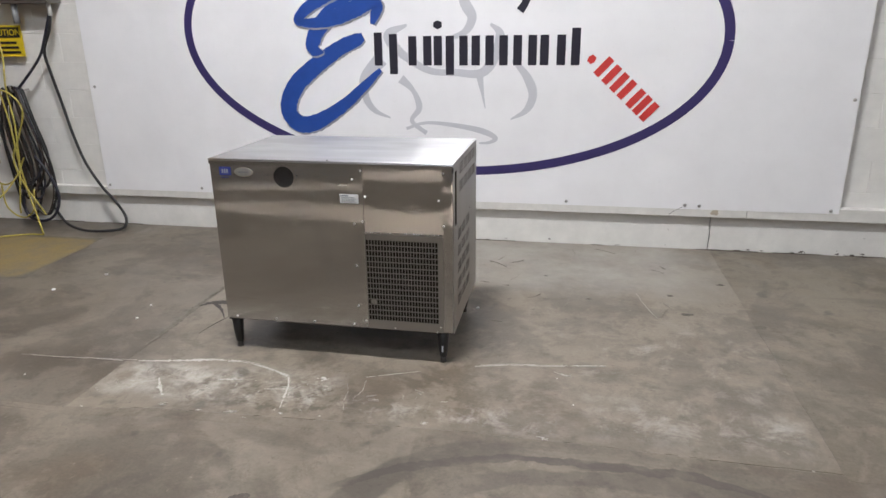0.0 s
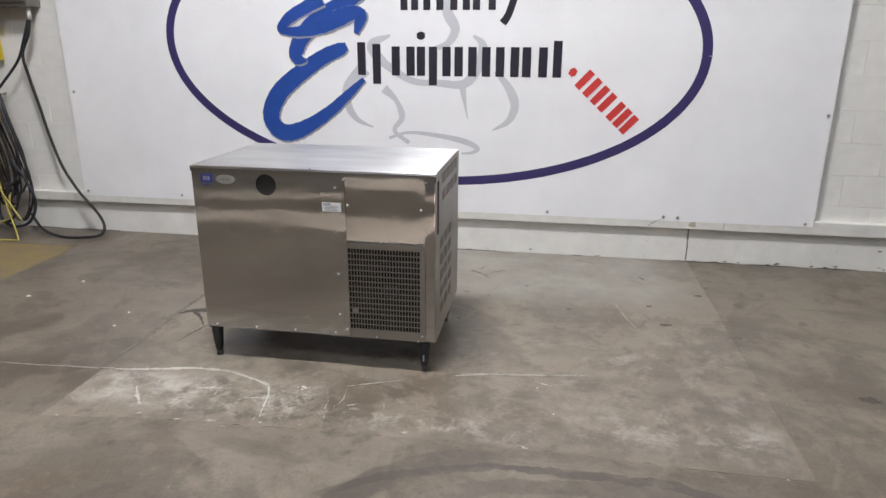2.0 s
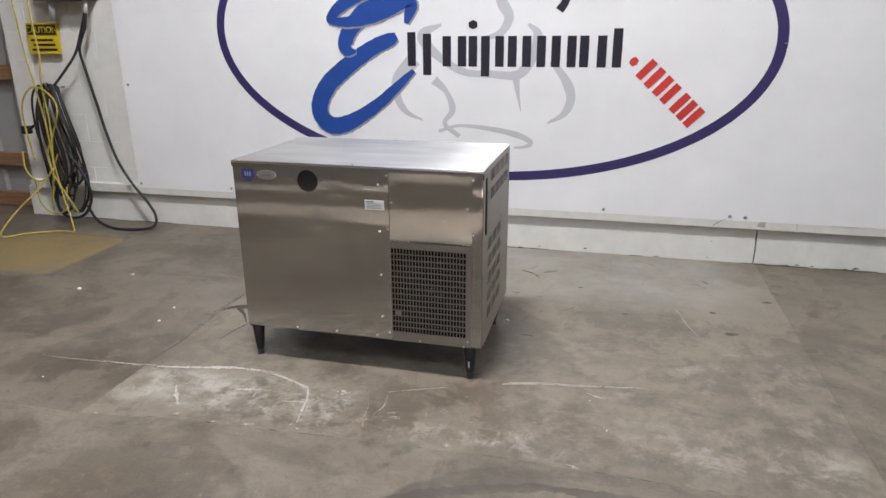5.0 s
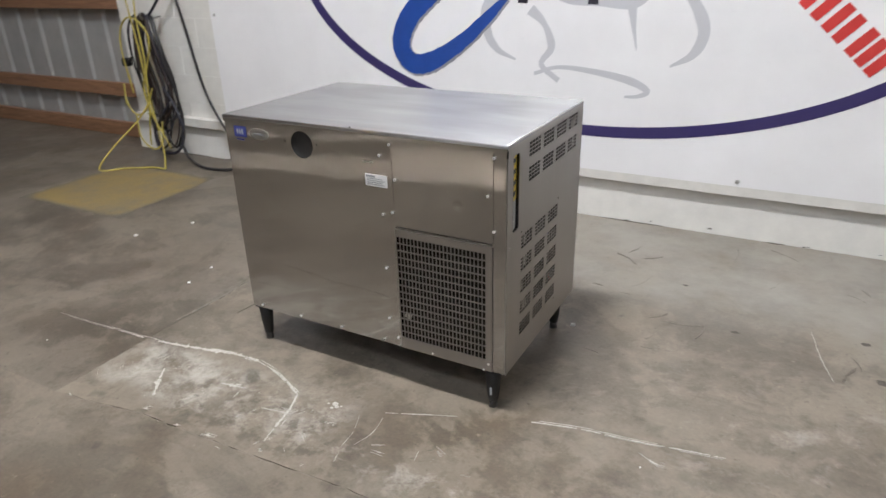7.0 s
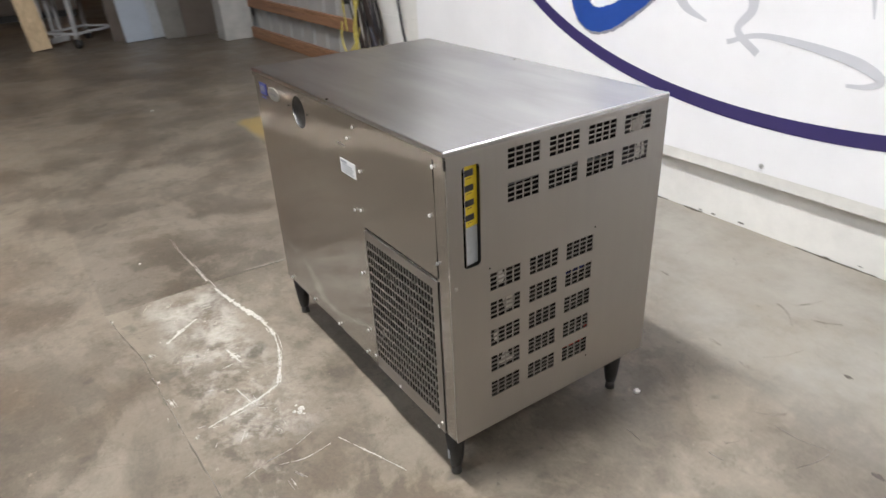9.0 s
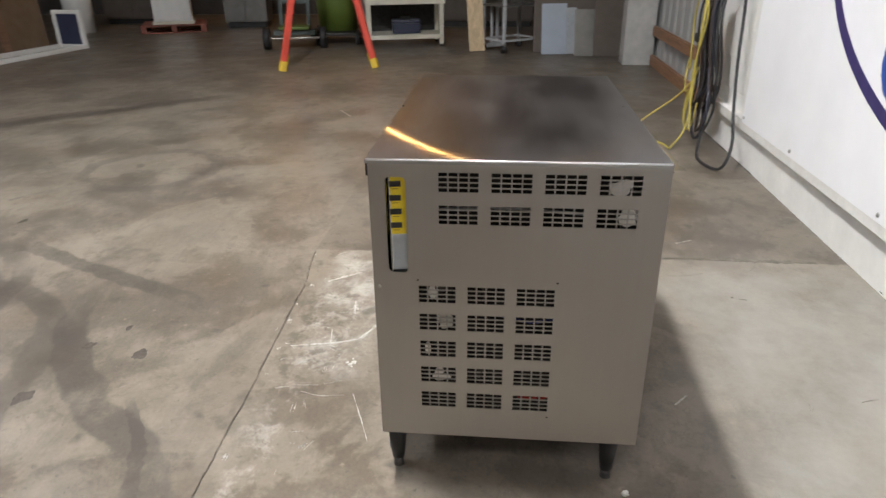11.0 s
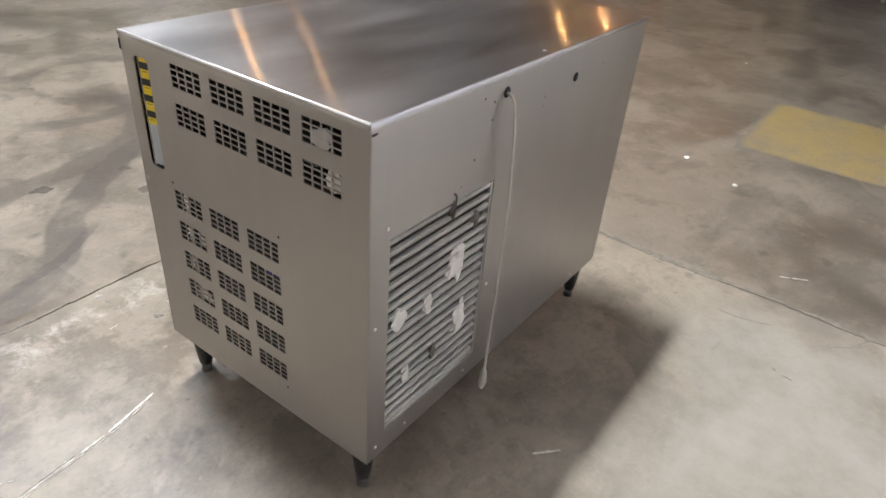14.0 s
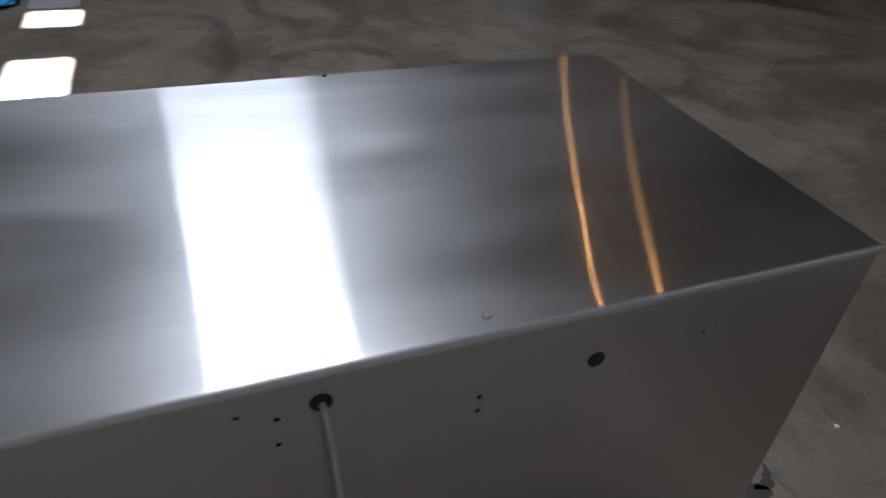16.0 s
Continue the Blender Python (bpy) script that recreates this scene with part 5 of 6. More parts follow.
wpart("body", box((-4.13, 4.50, 1.635), (-3.70, 4.66, 2.25), 0.008), GREY_SHEET, panel)
wpart("cover", box((-4.11, 4.488, 1.665), (-3.72, 4.502, 2.23), 0.006), GREY_SHEET, panel, "grey cover")
wpart("conduit", rod((-3.735, 4.55, 1.55), (-3.735, 4.55, 1.64), 0.016), WHITE_PAINT, panel, "short white fitting", True)
wpart("conduit", rod((-4.02, 4.55, 1.50), (-4.02, 4.55, 1.64), 0.022), GREY_PLASTIC, panel, "grey cable gland", True)

sign = thing("caution_sign", (-4.17, 4.60, 1.27), label="small yellow caution sign screwed to the wall", category="sign")
wpart("plate", box((-4.32, 4.588, 1.27), (-4.04, 4.596, 1.49), 0.002), YELLOW_LABEL, sign)
wpart("header", box((-4.305, 4.584, 1.405), (-4.055, 4.589, 1.478), 0.001), BLACK, sign, "black header band")
for k in range(3):
    wpart("bar", box((-4.29 + 0.015 * (k % 2), 4.585, 1.292 + k * 0.034), (-4.07 - 0.012 * k, 4.5895, 1.308 + k * 0.034)), BLACK, sign)
text = bpy.data.curves.new("caution_text", "FONT")
text.body, text.size, text.extrude, text.align_x = "CAUTION", 0.062, 0.0008, "CENTER"
text.materials.append(YELLOW_LABEL)
letters = new("caution_text", text)
letters.parent, letters.matrix_basis = sign, Matrix.Translation((-0.01, -0.0175, 0.150)) @ pose(0, 0, 0, 90)


def cord(name, points, r, material, label, category, group="", sides=8):
    ob = part(name, tube(points, r, sides, 8), material, None, label, True)
    return tagged(ob, label, category, group)


cord("black_cable", [(-3.735, 4.55, 1.56), (-3.76, 4.54, 1.45), (-3.84, 4.55, 1.31), (-3.83, 4.56, 1.16), (-3.78, 4.56, 0.92), (-3.73, 4.55, 0.71), (-3.66, 4.54, 0.50), (-3.54, 4.52, 0.32), (-3.42, 4.50, 0.20), (-3.33, 4.46, 0.10), (-3.33, 4.42, 0.03), (-3.43, 4.38, 0.012), (-3.62, 4.36, 0.012), (-3.80, 4.40, 0.05), (-3.92, 4.45, 0.15)], 0.0105, RUBBER, "thick black cable hanging from the box to the floor", "cable", "cords on the wall")
cord("black_cable", [(-3.735, 4.545, 1.57), (-3.80, 4.53, 1.40), (-3.87, 4.53, 1.27), (-4.00, 4.52, 1.13), (-4.12, 4.49, 1.00)], 0.0095, RUBBER_BLUE, "thick black cable hanging from the box to the floor", "cable", "cords on the wall")
hook = thing("cord_hook", (-4.10, 4.60, 1.0), label="steel wall hook carrying coiled cords", category="hook")
wpart("hook", tube([(-4.10, 4.62, 1.03), (-4.10, 4.52, 1.02), (-4.10, 4.46, 1.03), (-4.10, 4.445, 1.07)], 0.009, 8), STEEL_PLAIN, hook, "", True)
rng = random.Random(5)
for k in range(11):
    # coils: long loops slung over the hook
    wx, zb = rng.uniform(0.04, 0.16), rng.uniform(0.05, 0.36)
    cx, cy = -4.14 + rng.uniform(-0.05, 0.06), 4.47 + rng.uniform(-0.05, 0.05)
    skew = rng.uniform(-0.06, 0.10)
    pts = []
    for i in range(15):
        a = 2 * math.pi * i / 14 + rng.uniform(-0.06, 0.06)
        zz = (1.05 + zb) / 2 + (1.05 - zb) / 2 * math.cos(a) + rng.uniform(-0.012, 0.012)
        pts.append((cx + wx * math.sin(a) * (0.75 + 0.45 * (1.05 - zz)) + skew * (1.05 - zz), cy + 0.02 * math.cos(3 * a), zz))
    cord("coiled_cable", pts, rng.choice((0.006, 0.008, 0.010)), (RUBBER, RUBBER_BROWN, RUBBER_BLUE)[k % 3], "coiled black rubber cable slung over a wall hook", "cable", "cords on the wall", 7)
cord("coiled_cable", [(-4.02, 4.46, 0.55), (-3.92, 4.45, 0.42), (-3.86, 4.44, 0.25), (-3.92, 4.43, 0.10), (-4.06, 4.43, 0.05), (-4.18, 4.44, 0.12), (-4.16, 4.45, 0.35)], 0.011, RUBBER_BLUE, "coiled black rubber cable slung over a wall hook", "cable", "cords on the wall")
plug = thing("cable_plug", (-4.34, 4.44, 0.70), label="black plug on the end of a hanging cord", category="plug")
wpart("body", box((-4.375, 4.42, 0.69), (-4.315, 4.47, 0.75), 0.008), BLACK, plug)
wpart("strain_relief", rod((-4.325, 4.445, 0.72), (-4.265, 4.447, 0.76), 0.014, 0.008), BLACK, plug, "", True)
YEL = "yellow extension cord hanging on the wall"
for pts in ([(-4.32, 4.50, 1.95), (-4.27, 4.47, 1.50), (-4.22, 4.44, 1.25), (-4.17, 4.42, 1.04), (-4.12, 4.40, 0.80), (-4.10, 4.39, 0.50), (-4.06, 4.38, 0.25), (-3.98, 4.33, 0.10), (-3.86, 4.22, 0.012)],
            [(-4.18, 4.50, 1.95), (-4.13, 4.46, 1.50), (-4.09, 4.43, 1.27), (-4.10, 4.41, 1.05), (-4.07, 4.39, 0.78), (-4.10, 4.38, 0.46), (-4.15, 4.37, 0.20), (-4.17, 4.38, 0.12)],
            [(-4.28, 4.40, 0.50), (-4.30, 4.39, 0.80), (-4.27, 4.39, 0.95), (-4.17, 4.39, 1.04), (-4.05, 4.39, 1.01), (-3.98, 4.39, 0.90), (-4.05, 4.39, 0.72), (-4.14, 4.39, 0.55), (-4.10, 4.38, 0.38), (-4.00, 4.37, 0.22), (-3.93, 4.36, 0.12)],
            [(-4.40, 4.42, 0.56), (-4.38, 4.40, 0.42), (-4.28, 4.39, 0.34), (-4.16, 4.39, 0.39), (-4.06, 4.40, 0.55)],
            [(-4.33, 4.42, 0.34), (-4.30, 4.40, 0.16), (-4.18, 4.40, 0.08), (-4.08, 4.41, 0.14), (-4.05, 4.42, 0.30)],
            [(-3.86, 4.22, 0.010), (-4.00, 4.20, 0.010), (-4.16, 4.10, 0.010), (-4.27, 3.99, 0.011), (-4.30, 4.03, 0.06), (-4.26, 4.16, 0.18), (-4.17, 4.30, 0.32), (-4.10, 4.38, 0.45)]):
    cord("extension_cord", pts, 0.0064, YELLOW_CORD, YEL, "cable", "cords on the wall")

# ---- ceiling fixtures ----
for sx, sy, watts in STRIPS:
    f = thing("strip_light", (sx, sy, 5.3), label="unseen white ceiling strip light, switched on", category="ceiling light", group="strip lights")
    wpart("housing", box((sx - 0.61, sy - 0.13, 5.31), (sx + 0.61, sy + 0.13, 5.37), 0.01), WHITE_PAINT, f)
    wpart("diffuser", box((sx - 0.60, sy - 0.12, 5.292), (sx + 0.60, sy + 0.12, 5.309), 0.004), LED_GLOW, f)
    for k in (-0.5, 0.5):
        wpart("hanger", rod((sx + k, sy, 5.37), (sx + k, sy, 6.0), 0.004, None, 6), STEEL_PLAIN, f)
for sx, sy, watts in SODIUMS:
    f = thing("high_bay_lamp", (sx, sy, 4.6), label="hanging high bay lamp with a warm bulb", category="ceiling light", group="high bay lamps")
    bm = bmesh.new()
    rings = [[bm.verts.new((sx + r * math.cos(a * math.pi / 10), sy + r * math.sin(a * math.pi / 10), z)) for a in range(20)] for z, r in ((4.48, 0.24), (4.60, 0.20), (4.74, 0.09), (4.78, 0.07))]
    for a, b in zip(rings, rings[1:]):
        for i in range(20):
            bm.faces.new((a[i], a[(i + 1) % 20], b[(i + 1) % 20], b[i]))
    wpart("reflector", bm, STEEL_PLAIN, f, "", True)
    wpart("ballast", box((sx - 0.09, sy - 0.09, 4.79), (sx + 0.09, sy + 0.09, 5.0), 0.01), GREY_SHEET, f)
    wpart("chain", rod((sx, sy, 5.0), (sx, sy, 6.0), 0.006, None, 6), STEEL_PLAIN, f)

# ---- the store of goods at the far side ----


def pallet(place, turn, material, label, length=1.12, depth=1.0):
    p = thing("pallet", place, turn, label=label, category="pallet", group="pallets")
    for k in range(3):
        x = -length / 2 + 0.05 + k * (length - 0.10) / 2
        part("stringer", box((x - 0.045, -depth / 2, 0.018), (x + 0.045, depth / 2, 0.115), 0.004), material, p)
    for k in range(7):
        y = -depth / 2 + 0.05 + k * (depth - 0.10) / 6
        part("deck_board", box((-length / 2, y - 0.048, 0.116), (length / 2, y + 0.048, 0.136), 0.003), material, p)
    for k in range(3):
        y = -depth / 2 + 0.05 + k * (depth - 0.10) / 2
        part("bottom_board", box((-length / 2, y - 0.045, 0.0), (length / 2, y + 0.045, 0.017), 0.003), material, p)
    return p


def caster(parent, x, y, r=0.05):
    c = part("caster", box((x - 0.012, y - r * 0.7, r * 0.9), (x + 0.012, y + r * 0.7, 2 * r + 0.03), 0.003), STEEL_PLAIN, parent)
    part("wheel", rod((x - 0.016, y, r), (x + 0.016, y, r), r, None, 16), RUBBER, c, "black wheel", True)


# pale pallet with a steel appliance
t0 = math.degrees(math.atan2(0.767, -0.772)) - 180
pallet((-4.62, -3.40, 0), t0, PALLET_WOOD, "pale wooden pallet under a stainless steel appliance")
app = thing("steel_appliance", (-4.55, -3.33, 0.136), t0, label="stainless steel cabinet appliance with louvres on a pallet", category="appliance")
part("body", box((-0.36, -0.36, 0.03), (0.36, 0.36, 1.25), 0.03), BRIGHT_STEEL, app)
part("plinth", box((-0.33, -0.33, 0), (0.33, 0.33, 0.03)), BLACK, app)
for k in (-0.225, 0.225):
    bm = rod((k, 0.345, 0.05), (k, 0.345, 1.2), 0.10, None, 24)
    bmesh.ops.scale(bm, vec=(1.1, 0.22, 1), space=Matrix.Translation((-k, -0.345, 0)), verts=bm.verts)
    part("rounded_door", bm, BRIGHT_STEEL, app, "polished rounded door", True)
plate = part("control_plate", box((-0.095, 0.36, 0.42), (0.095, 0.375, 1.15), 0.004), LABEL_WHITE, app, "pale control plate")
for z in (0.52, 0.68):
    part("knob", rod((0, 0.372, z), (0, 0.395, z), 0.022, None, 16), BLACK, plate, "black knob", True)
for k in range(7):
    part("louvre", box((-0.06, 0.362, 0.10 + k * 0.032), (0.06, 0.382, 0.118 + k * 0.032), 0.004), CHROME, app)

# dark pallet with timber behind it
pallet((-5.55, -4.35, 0), t0 + 8, OLD_WOOD, "dark old wooden pallet loaded with boards")
stack = thing("timber_stack", (-5.55, -4.35, 0.136), t0 + 8, label="brown boards stacked upright on a dark pallet", category="timber")
for k in range(5):
    part("board", box((-0.5 + k * 0.2, -0.1 + 0.03 * k, 0.0), (-0.34 + k * 0.2, -0.06 + 0.03 * k, 0.9 + 0.15 * (k % 3)), 0.004), OLD_WOOD, stack)

cord("rubber_hose", [(-5.34, -4.16, 0.30), (-5.36, -4.12, 0.55), (-5.42, -4.10, 0.85), (-5.50, -4.16, 1.08), (-5.58, -4.22, 1.10), (-5.62, -4.16, 0.90), (-5.60, -4.10, 0.60), (-5.52, -4.06, 0.40), (-5.44, -4.08, 0.55), (-5.42, -4.12, 0.80)], 0.012, YELLOW_CORD, "mustard yellow hose slung over stacked boards", "hose")

# grey wheeled stand
stand = thing("wheeled_stand", (-6.05, -3.55, 0), -236, label="grey tubular steel stand on casters", category="stand")
for x in (-0.33, 0.33):
    for y in (-0.25, 0.25):
        part("post", box((x - 0.02, y - 0.02, 0.12), (x + 0.02, y + 0.02, 0.77), 0.004), STEEL_PLAIN, stand)
        caster(stand, x, y)
for z in (0.14, 0.75):
    for y in (-0.25, 0.25):
        part("rail", box((-0.33, y - 0.018, z - 0.02), (0.33, y + 0.018, z + 0.02), 0.004), STEEL_PLAIN, stand)
    for x in (-0.33, 0.33):
        part("rail", box((x - 0.017, -0.25, z - 0.019), (x + 0.017, 0.25, z + 0.019), 0.004), STEEL_PLAIN, stand)
jug = thing("white_canister", (-9.36, -5.96, 0), label="white plastic canister standing on the floor", category="canister")
wpart("body", rod((-9.36, -5.96, 0.0), (-9.36, -5.96, 0.46), 0.15, 0.13, 20), WHITE_PAINT, jug, "", True)
wpart("cap", rod((-9.36, -5.96, 0.46), (-9.36, -5.96, 0.53), 0.05), RUBBER, jug, "", True)

# white open case frame with boards behind it
case = thing("case_frame", (-8.18, -3.75, 0), -7.7, label="white enamelled open case frame with a dark end panel", category="case frame")
for y in (-0.22, 0.22):
    part("bottom_rail", box((-1.0, y - 0.03, 0.0), (1.0, y + 0.03, 0.06), 0.006), WHITE_PAINT, case)
    part("post", box((0.94, y - 0.03, 0.06), (1.0, y + 0.03, 1.75), 0.006), WHITE_PAINT, case)
    part("end_post", box((-1.0, y - 0.03, 0.06), (-0.94, y + 0.03, 0.50), 0.006), WHITE_PAINT, case)
for x in (-0.97, 0.97):
    part("end_rail", box((x - 0.03, -0.19, 0.005), (x + 0.03, 0.19, 0.055), 0.005), WHITE_PAINT, case)
part("end_rail", box((-1.0, -0.25, 0.50), (-0.94, 0.25, 0.55), 0.005), WHITE_PAINT, case)
part("top_rail", box((0.94, -0.25, 1.75), (1.0, 0.25, 1.81), 0.005), WHITE_PAINT, case)
part("end_panel", box((-0.98, -0.19, 0.056), (-0.96, 0.19, 0.499), 0.003), NAVY, case, "dark navy end panel")
board = thing("brown_board", (-8.2, -4.15, 0), -7.7, label="large brown board leaning behind a white frame", category="board")
part("sheet", box((-0.9, -0.02, 0.0), (0.7, 0.02, 1.6), 0.004, Matrix.Rotation(0.06, 3, "X")), CARD, board)
part("batten", box((-0.15, 0.03, 0.02), (-0.03, 0.06, 1.5), 0.004, Matrix.Rotation(0.06, 3, "X")), OLD_WOOD, board)

# white drum, red pallet and enamelled boxes further back
drum = thing("white_drum", (-11.2, -4.75, 0), label="white plastic drum standing on the floor", category="drum")
wpart("body", rod((-11.2, -4.75, 0.0), (-11.2, -4.75, 0.85), 0.24, 0.25, 24), WHITE_PAINT, drum, "", True)
wpart("lid", rod((-11.2, -4.75, 0.85), (-11.2, -4.75, 0.90), 0.26, 0.26, 24), RUBBER, drum, "", True)
pallet((-11.6, -3.15, 0), 113, RED_WOOD, "red painted wooden pallet under a white appliance")
fridge = thing("white_appliance", (-11.6, -3.15, 0.136), 113, label="white enamelled appliance standing on a red pallet", category="appliance")
part("body", box((-0.33, -0.33, 0.05), (0.33, 0.33, 1.3), 0.015), WHITE_PAINT, fridge)
part("plinth", box((-0.36, -0.36, 0.0), (0.36, 0.36, 0.05), 0.006), CREAM, fridge)
part("door", box((-0.32, -0.352, 0.08), (0.32, -0.331, 1.28), 0.008), WHITE_PAINT, fridge, "white door")
for place, turn, size, m, lab in (((-12.4, -2.0, 0), 100, (0.8, 0.7, 1.2), GREY_SHEET, "grey steel cabinet standing by a red pallet"), ((-13.2, -4.6, 0), 95, (1.2, 0.9, 1.4), BROWN_SHEET, "brown boxy crate in the dim store"), ((-13.4, 0.6, 0), 90, (1.6, 0.8, 1.1), GREY_SHEET, "grey steel cabinet in the dim store"), ((-12.6, 2.6, 0), 90, (1.8, 0.8, 1.3), BROWN_SHEET, "brown boxy crate in the dim store"), ((-9.6, -7.6, 0), 0, (1.6, 0.8, 1.2), BROWN_SHEET, "brown boxy crate in the dim store")):
    cab = thing("storage_cabinet", place, turn, label=lab, category="cabinet", group="dim stored cabinets")
    w, d, h = size
    part("body", box((-w / 2, -d / 2, 0.1), (w / 2, d / 2, h), 0.012), m, cab)
    part("plinth", box((-w / 2 + 0.04, -d / 2 + 0.04, 0), (w / 2 - 0.04, d / 2 - 0.04, 0.1), 0.004), BLACK, cab)
    for k in (-1, 1):
        dr = part("door", box((k * w / 4 - w / 4 + 0.01, -d / 2 - 0.02, 0.13), (k * w / 4 + w / 4 - 0.01, -d / 2 - 0.001, h - 0.03), 0.006), m, cab)
        part("handle", box((k * 0.06 - 0.012, -d / 2 - 0.045, h * 0.5), (k * 0.06 + 0.012, -d / 2 - 0.021, h * 0.5 + 0.14), 0.004), STEEL_PLAIN, dr)

# grey-green cabinet on casters
teal = thing("wheeled_cabinet", (-3.75, -5.35, 0), -225, label="grey-green enamelled cabinet on casters", category="cabinet")
part("body", box((-0.7, -0.45, 0.13), (0.7, 0.45, 1.1), 0.02), TEAL, teal)
part("skirt", box((-0.66, -0.41, 0.11), (0.66, 0.41, 0.13), 0.004), GREY_SHEET, teal)
part("door", box((-0.66, 0.45, 0.18), (0.0, 0.465, 1.05), 0.006), TEAL, teal)
part("door", box((0.01, 0.45, 0.18), (0.66, 0.465, 1.05), 0.006), TEAL, teal)
for x in (-0.6, 0.6):
    for y in (-0.36, 0.36):
        caster(teal, x, y, 0.045)

# orange step ladder
A0, A1 = Vector((-7.10, 0.34, 0)), Vector((-7.40, 1.43, 0))
apex = (A0 + A1) / 2 + Vector((-0.16, -0.05, 2.35))
away = Vector((-0.55, -0.15, 0))
ladder = thing("step_ladder", tuple((A0 + A1 + away) / 2), label="orange fibreglass step ladder with yellow feet, standing open", category="ladder")


def beam(a, b, wide, deep, material, parent, name, label=""):
    d = b - a
    bm = bmesh.new()
    bmesh.ops.create_cube(bm, size=1)
    for v in bm.verts:
        v.co = Vector((v.co.x * wide, v.co.y * deep, v.co.z * d.length))
    bmesh.ops.bevel(bm, geom=list(bm.edges), offset=min(wide, deep) * 0.15, segments=1, affect="EDGES")
    m = Matrix.Translation((a + b) / 2) @ d.to_track_quat("Z", "X").to_matrix().to_4x4()
    bmesh.ops.transform(bm, matrix=m, verts=bm.verts)
    return wpart(name, bm, material, parent, label)


for foot, back in ((A0, 0), (A0 + away, 1), (A1, 0), (A1 + away, 1)):
    top = apex + away * (0.62 if back else 0.12) + (foot - (A0 + A1) / 2 - away * back) * 0.06
    rail = beam(foot + (top - foot) * 0.02, top, 0.075, 0.045, ORANGE, ladder, "rail", "orange fibreglass rail")
    beam(foot, foot + (top - foot) * 0.05, 0.088, 0.06, FOOT_YELLOW, rail, "foot", "yellow rubber foot")
for k in range(1, 8):
    f = k / 8
    a = A0 + (apex + away * 0.12 - A0) * f
    b = A0 + away + (apex + away * 0.62 - A0 - away) * f
    beam(a, b, 0.03, 0.075, STEEL_PLAIN, ladder, "step", "ribbed metal step")
for k in (2, 5):
    f = k / 8
    beam(A1 + (apex + away * 0.12 - A1) * f, A1 + away + (apex + away * 0.62 - A1 - away) * f, 0.02, 0.03, STEEL_PLAIN, ladder, "brace")
wpart("top_cap", box(tuple(apex + Vector((-0.52, -0.17, -0.03))), tuple(apex + Vector((0.02, 0.13, 0.03))), 0.01), ORANGE, ladder)

# green wheeled bin
gbin = thing("wheeled_bin", (-10.15, 0.32, 0), 12, label="green plastic bin on a wheeled dolly", category="bin")
bm = bmesh.new()
bmesh.ops.create_cone(bm, cap_ends=True, segments=28, radius1=0.30, radius2=0.37, depth=0.9, matrix=Matrix.Translation((0, 0, 0.62)))
part("body", bm, GREEN, gbin, "", True)
part("rim", rod((0, 0, 1.05), (0, 0, 1.10), 0.40, None, 28), GREEN, gbin, "", True)
part("dolly", box((-0.30, -0.42, 0.12), (0.55, 0.42, 0.17), 0.01), BLACK, gbin, "black dolly platform")
for x, y in ((0.62, 0.30), (0.62, -0.30), (-0.25, 0.33), (-0.25, -0.33)):
    part("wheel", rod((x, y - 0.03, 0.11), (x, y + 0.03, 0.11), 0.11, None, 20), RUBBER, gbin, "black wheel", True)
truck = thing("green_cart", (-9.15, -0.10, 0), 12, label="dark green hand cart with two large black wheels", category="cart")
part("axle_box", box((-0.16, -0.30, 0.20), (0.10, 0.30, 0.27), 0.01), TEAL, truck)
part("deck", box((-0.24, -0.22, 0.28), (0.16, 0.22, 0.32), 0.008), GREEN, truck)
for y in (-0.2, 0.2):
    part("upright", box((-0.22, y - 0.025, 0.32), (-0.17, y + 0.025, 1.15), 0.006), TEAL, truck)
part("crossbar", box((-0.22, -0.17, 0.62), (-0.17, 0.17, 0.68), 0.006), TEAL, truck)
for y in (-0.41, 0.41):
    w = part("wheel", rod((0.05, y - 0.045, 0.155), (0.05, y + 0.045, 0.155), 0.155, None, 24), RUBBER, truck, "large black wheel", True)
    part("hub", rod((0.05, y - 0.05, 0.155), (0.05, y + 0.05, 0.155), 0.05, None, 16), GREY_SHEET, w, "", True)
part("axle", rod((0.05, -0.36, 0.155), (0.05, 0.36, 0.155), 0.015), STEEL_PLAIN, truck)

# cream steel table with a shelf
cart = thing("steel_table", (-9.66, 1.46, 0), -76.5, label="cream enamelled steel table with a lower shelf", category="table")
W, D = 1.14, 0.62
for x in (-W / 2 + 0.03, W / 2 - 0.03):
    for y in (-D / 2 + 0.03, D / 2 - 0.03):
        part("leg", box((x - 0.03, y - 0.03, 0.03), (x + 0.03, y + 0.03, 0.60), 0.005), CREAM, cart)
        part("foot", rod((x, y, 0.0), (x, y, 0.03), 0.022), BLACK, cart)
part("shelf", box((-W / 2, -D / 2, 0.11), (W / 2, D / 2, 0.17), 0.006), CREAM, cart)
part("apron", box((-W / 2 - 0.02, -D / 2 - 0.02, 0.60), (W / 2 + 0.02, D / 2 + 0.02, 0.90), 0.012), CREAM, cart)
# near-black sheet in place of the shaded space under the table
part("back_panel", box((-W / 2 + 0.06, -D / 2 + 0.012, 0.171), (W / 2 - 0.06, -D / 2 + 0.024, 0.599)), DARK, cart, "near-black panel standing in for shade under the table")
tools = thing("tool_case", (-9.66, 1.50, 0.17), -76.5, label="dark navy tool case on the lower shelf", category="tool case")
part("body", box((-0.20, -0.12, 0), (0.22, 0.14, 0.15), 0.015), NAVY, tools)
part("lid", box((-0.20, -0.12, 0.152), (0.22, 0.14, 0.20), 0.015), NAVY, tools)
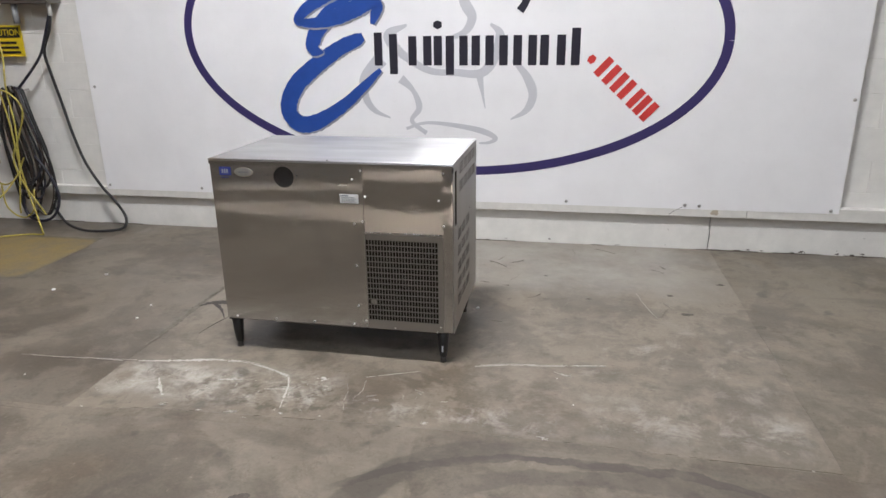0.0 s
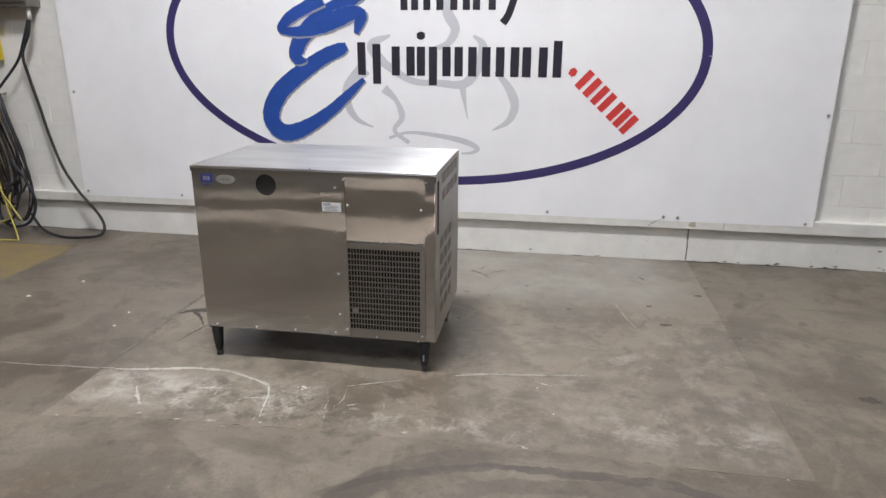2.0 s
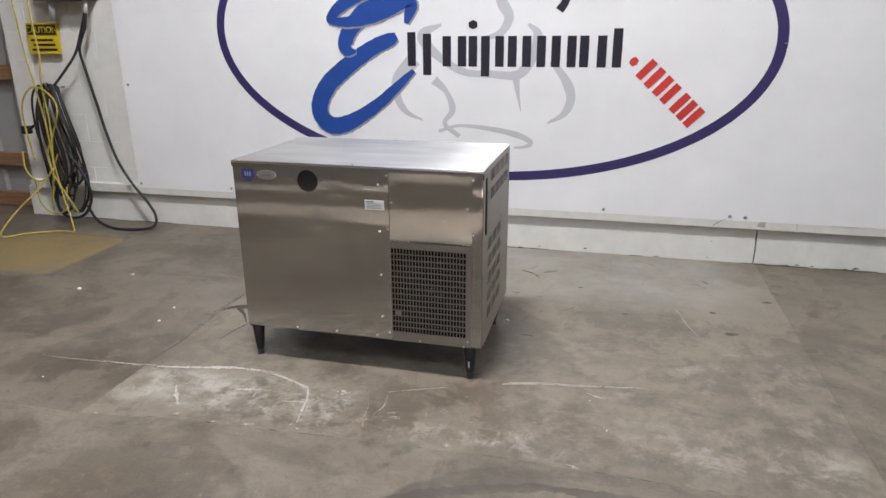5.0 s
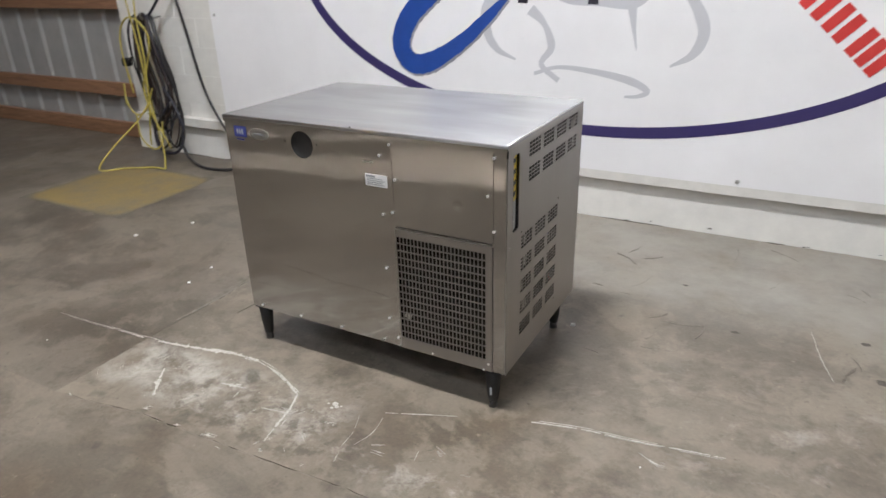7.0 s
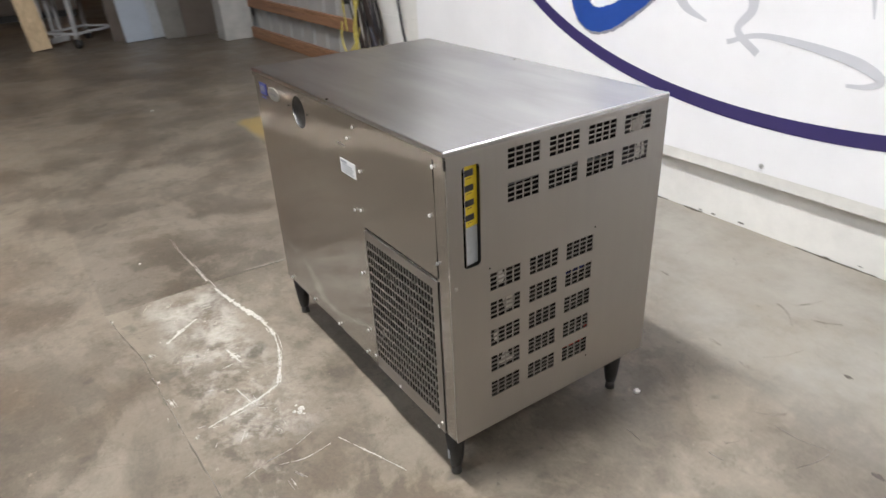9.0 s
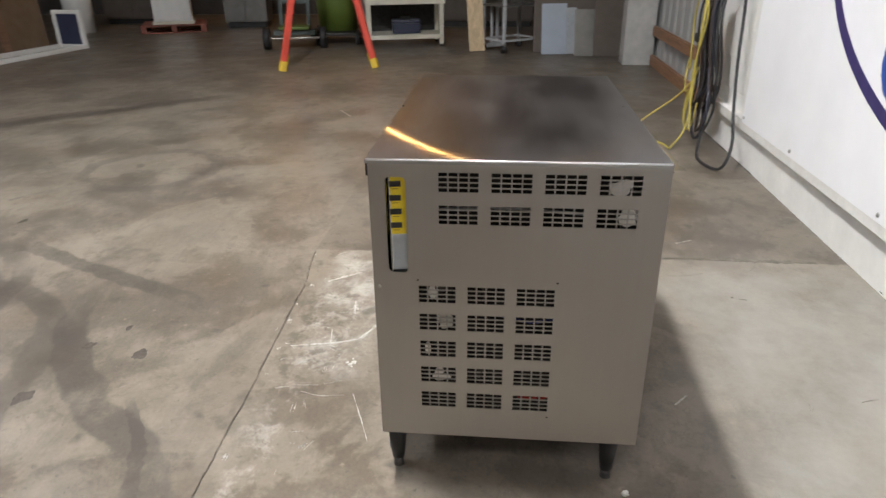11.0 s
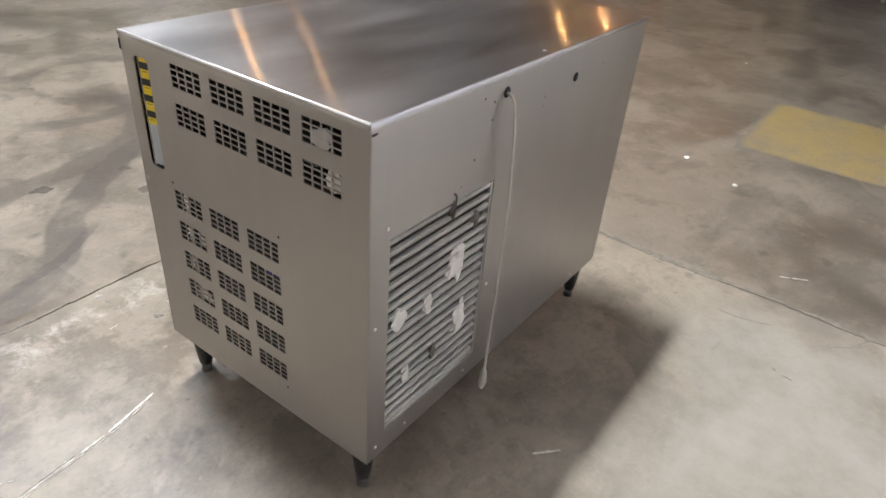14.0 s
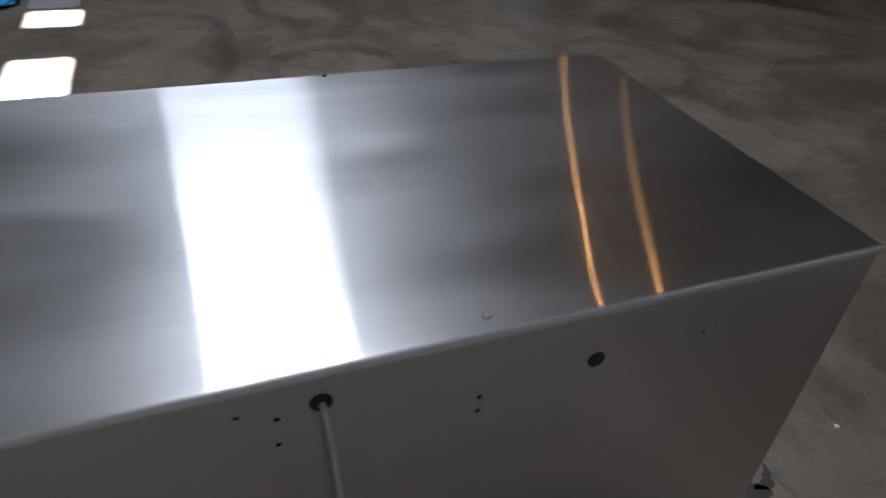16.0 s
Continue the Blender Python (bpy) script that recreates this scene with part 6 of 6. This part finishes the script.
part("handle", box((-0.06, -0.01, 0.20), (0.08, 0.02, 0.24), 0.006), BLACK, tools)

# plank, rack and sheets leaning beside the pillar
plank = thing("wooden_plank", (-8.86, 2.62, 0), label="pale wooden plank leaning upright", category="plank")
bm = box((-8.89, 2.51, 0.0), (-8.85, 2.73, 2.2), 0.004)
bmesh.ops.transform(bm, matrix=Matrix.Translation((-8.87, 2.62, 0)) @ Matrix.Rotation(radians(-8), 4, "Y") @ Matrix.Rotation(radians(4), 4, "X") @ Matrix.Translation((8.87, -2.62, 0)), verts=bm.verts)
bmesh.ops.translate(bm, vec=(0, 0, 0.008), verts=bm.verts)
wpart("board", bm, PLANK_WOOD, plank)
rack = thing("wheeled_rack", (-9.05, 3.10, 0), -52, label="grey steel rack on casters with chrome fittings", category="rack")
for x in (-0.32, 0.32):
    for y in (-0.24, 0.24):
        part("post", box((x - 0.02, y - 0.02, 0.12), (x + 0.02, y + 0.02, 1.5), 0.004), GALVANISED, rack)
        caster(rack, x, y, 0.055)
for z in (0.62, 1.2):
    part("shelf", box((-0.34, -0.26, z - 0.012), (0.34, 0.26, z + 0.012), 0.004), GREY_SHEET, rack)
for y in (-0.24, 0.24):
    part("rail", box((-0.32, y - 0.012, 0.15), (0.32, y + 0.012, 0.18), 0.003), GALVANISED, rack)
for x in (-0.32, 0.32):
    part("rail", box((x - 0.012, -0.24, 0.152), (x + 0.012, 0.24, 0.178), 0.003), GALVANISED, rack)
part("centre_post", box((0.05, -0.262, 0.10), (0.09, -0.238, 0.60), 0.004), GALVANISED, rack)
part("centre_post", box((0.15, -0.262, 0.10), (0.19, -0.238, 0.60), 0.004), GALVANISED, rack)
part("foot_bar", box((-0.02, -0.27, 0.03), (0.26, -0.23, 0.10), 0.006), GALVANISED, rack)
for k in range(3):
    bowl = thing("steel_bowl", (-9.05 + 0.05 * k, 3.02 + 0.12 * k, 0.632), label="polished steel bowl on a rack shelf", category="bowl", group="bowls on the rack")
    bm = bmesh.new()
    bmesh.ops.create_uvsphere(bm, u_segments=20, v_segments=10, radius=0.10)
    bmesh.ops.translate(bm, vec=(0, 0, 0.10), verts=bm.verts)
    part("shell", bm, CHROME, bowl, "", True)


def leaning(name, place, turn, wide, high, tilt, material, label):
    ob = thing(name, place, turn, label=label, category="sheet", group="sheets leaning by the pillar")
    bm = box((-wide / 2, -0.012, 0), (wide / 2, 0.012, high), 0.003)
    bmesh.ops.transform(bm, matrix=Matrix.Translation((0, 0, 0.004)) @ Matrix.Rotation(radians(tilt), 4, "X"), verts=bm.verts)
    part("sheet", bm, material, ob)


leaning("pale_blue_sheet", (-8.60, 3.68, 0), -84, 0.34, 0.66, 12, PALE_BLUE, "pale blue enamelled sheet leaning upright")
leaning("pale_grey_sheet", (-8.66, 3.91, 0), -78, 0.16, 0.60, 9, LEVER_GREY, "narrow pale grey sheet leaning upright")
leaning("grey_sheet", (-8.44, 4.14, 0), -86, 0.40, 0.60, 14, GREY_SHEET, "grey metal sheet leaning upright")
leaning("brown_sheet", (-8.42, 4.40, 0), -84, 0.42, 1.7, 7, BROWN_SHEET, "tall brown sheet leaning upright")
leaning("brown_sheet", (-8.85, 3.85, 0), -84, 0.9, 1.5, 6, BROWN_SHEET, "tall brown sheet leaning upright")

tarp = thing("blue_tarp", (0.24, -1.06, 0), label="crumpled bright blue tarp on the floor", category="tarp")
wpart("fold", blob((0.24, -1.06, 0.035), 0.17, 9, 0.22, 4), BRIGHT_BLUE, tarp, "", True)
mat = thing("rubber_mat", (-0.11, -1.37, 0), label="dark grey rubber mat lying on the concrete", category="mat")
wpart("sheet", box((-0.25, -1.85, -0.002), (0.04, -0.885, 0.012), 0.005), GREY_PLASTIC, mat)

# ---- block pieces of the north wall, where they show beside the banner ----
BL, BH, GAP = 0.397, 0.203, 0.0022
bm = box((-BL / 2 + GAP / 2, 0, GAP / 2), (BL / 2 - GAP / 2, 0.05, BH - GAP / 2), 0.0018, None, 1)
block_mesh = mesh_of("block", bm, BLOCK_PAINT)
bm = box((-BL / 4 + GAP / 2, 0, GAP / 2), (BL / 4 - GAP / 2, 0.05, BH - GAP / 2), 0.0018, None, 1)
half_mesh = mesh_of("block", bm, BLOCK_PAINT)
MORTAR_Y = 4.635
for row in range(11):
    z = 0.212 + row * BH
    for x0, x1 in ((1.40, 3.8), (-4.56, -3.3)):
        x = x0 + (0 if row % 2 else BL / 2)
        if row % 2 == 0:
            ob = new("block", half_mesh)
            ob.location, ob.parent = (x0 + BL / 4, MORTAR_Y, z), wall_north
        while x + BL <= x1 + 0.2:
            ob = new("block", block_mesh)
            ob.location, ob.parent = (x + BL / 2, MORTAR_Y + random.uniform(-0.0005, 0.0005), z), wall_north
            x += BL
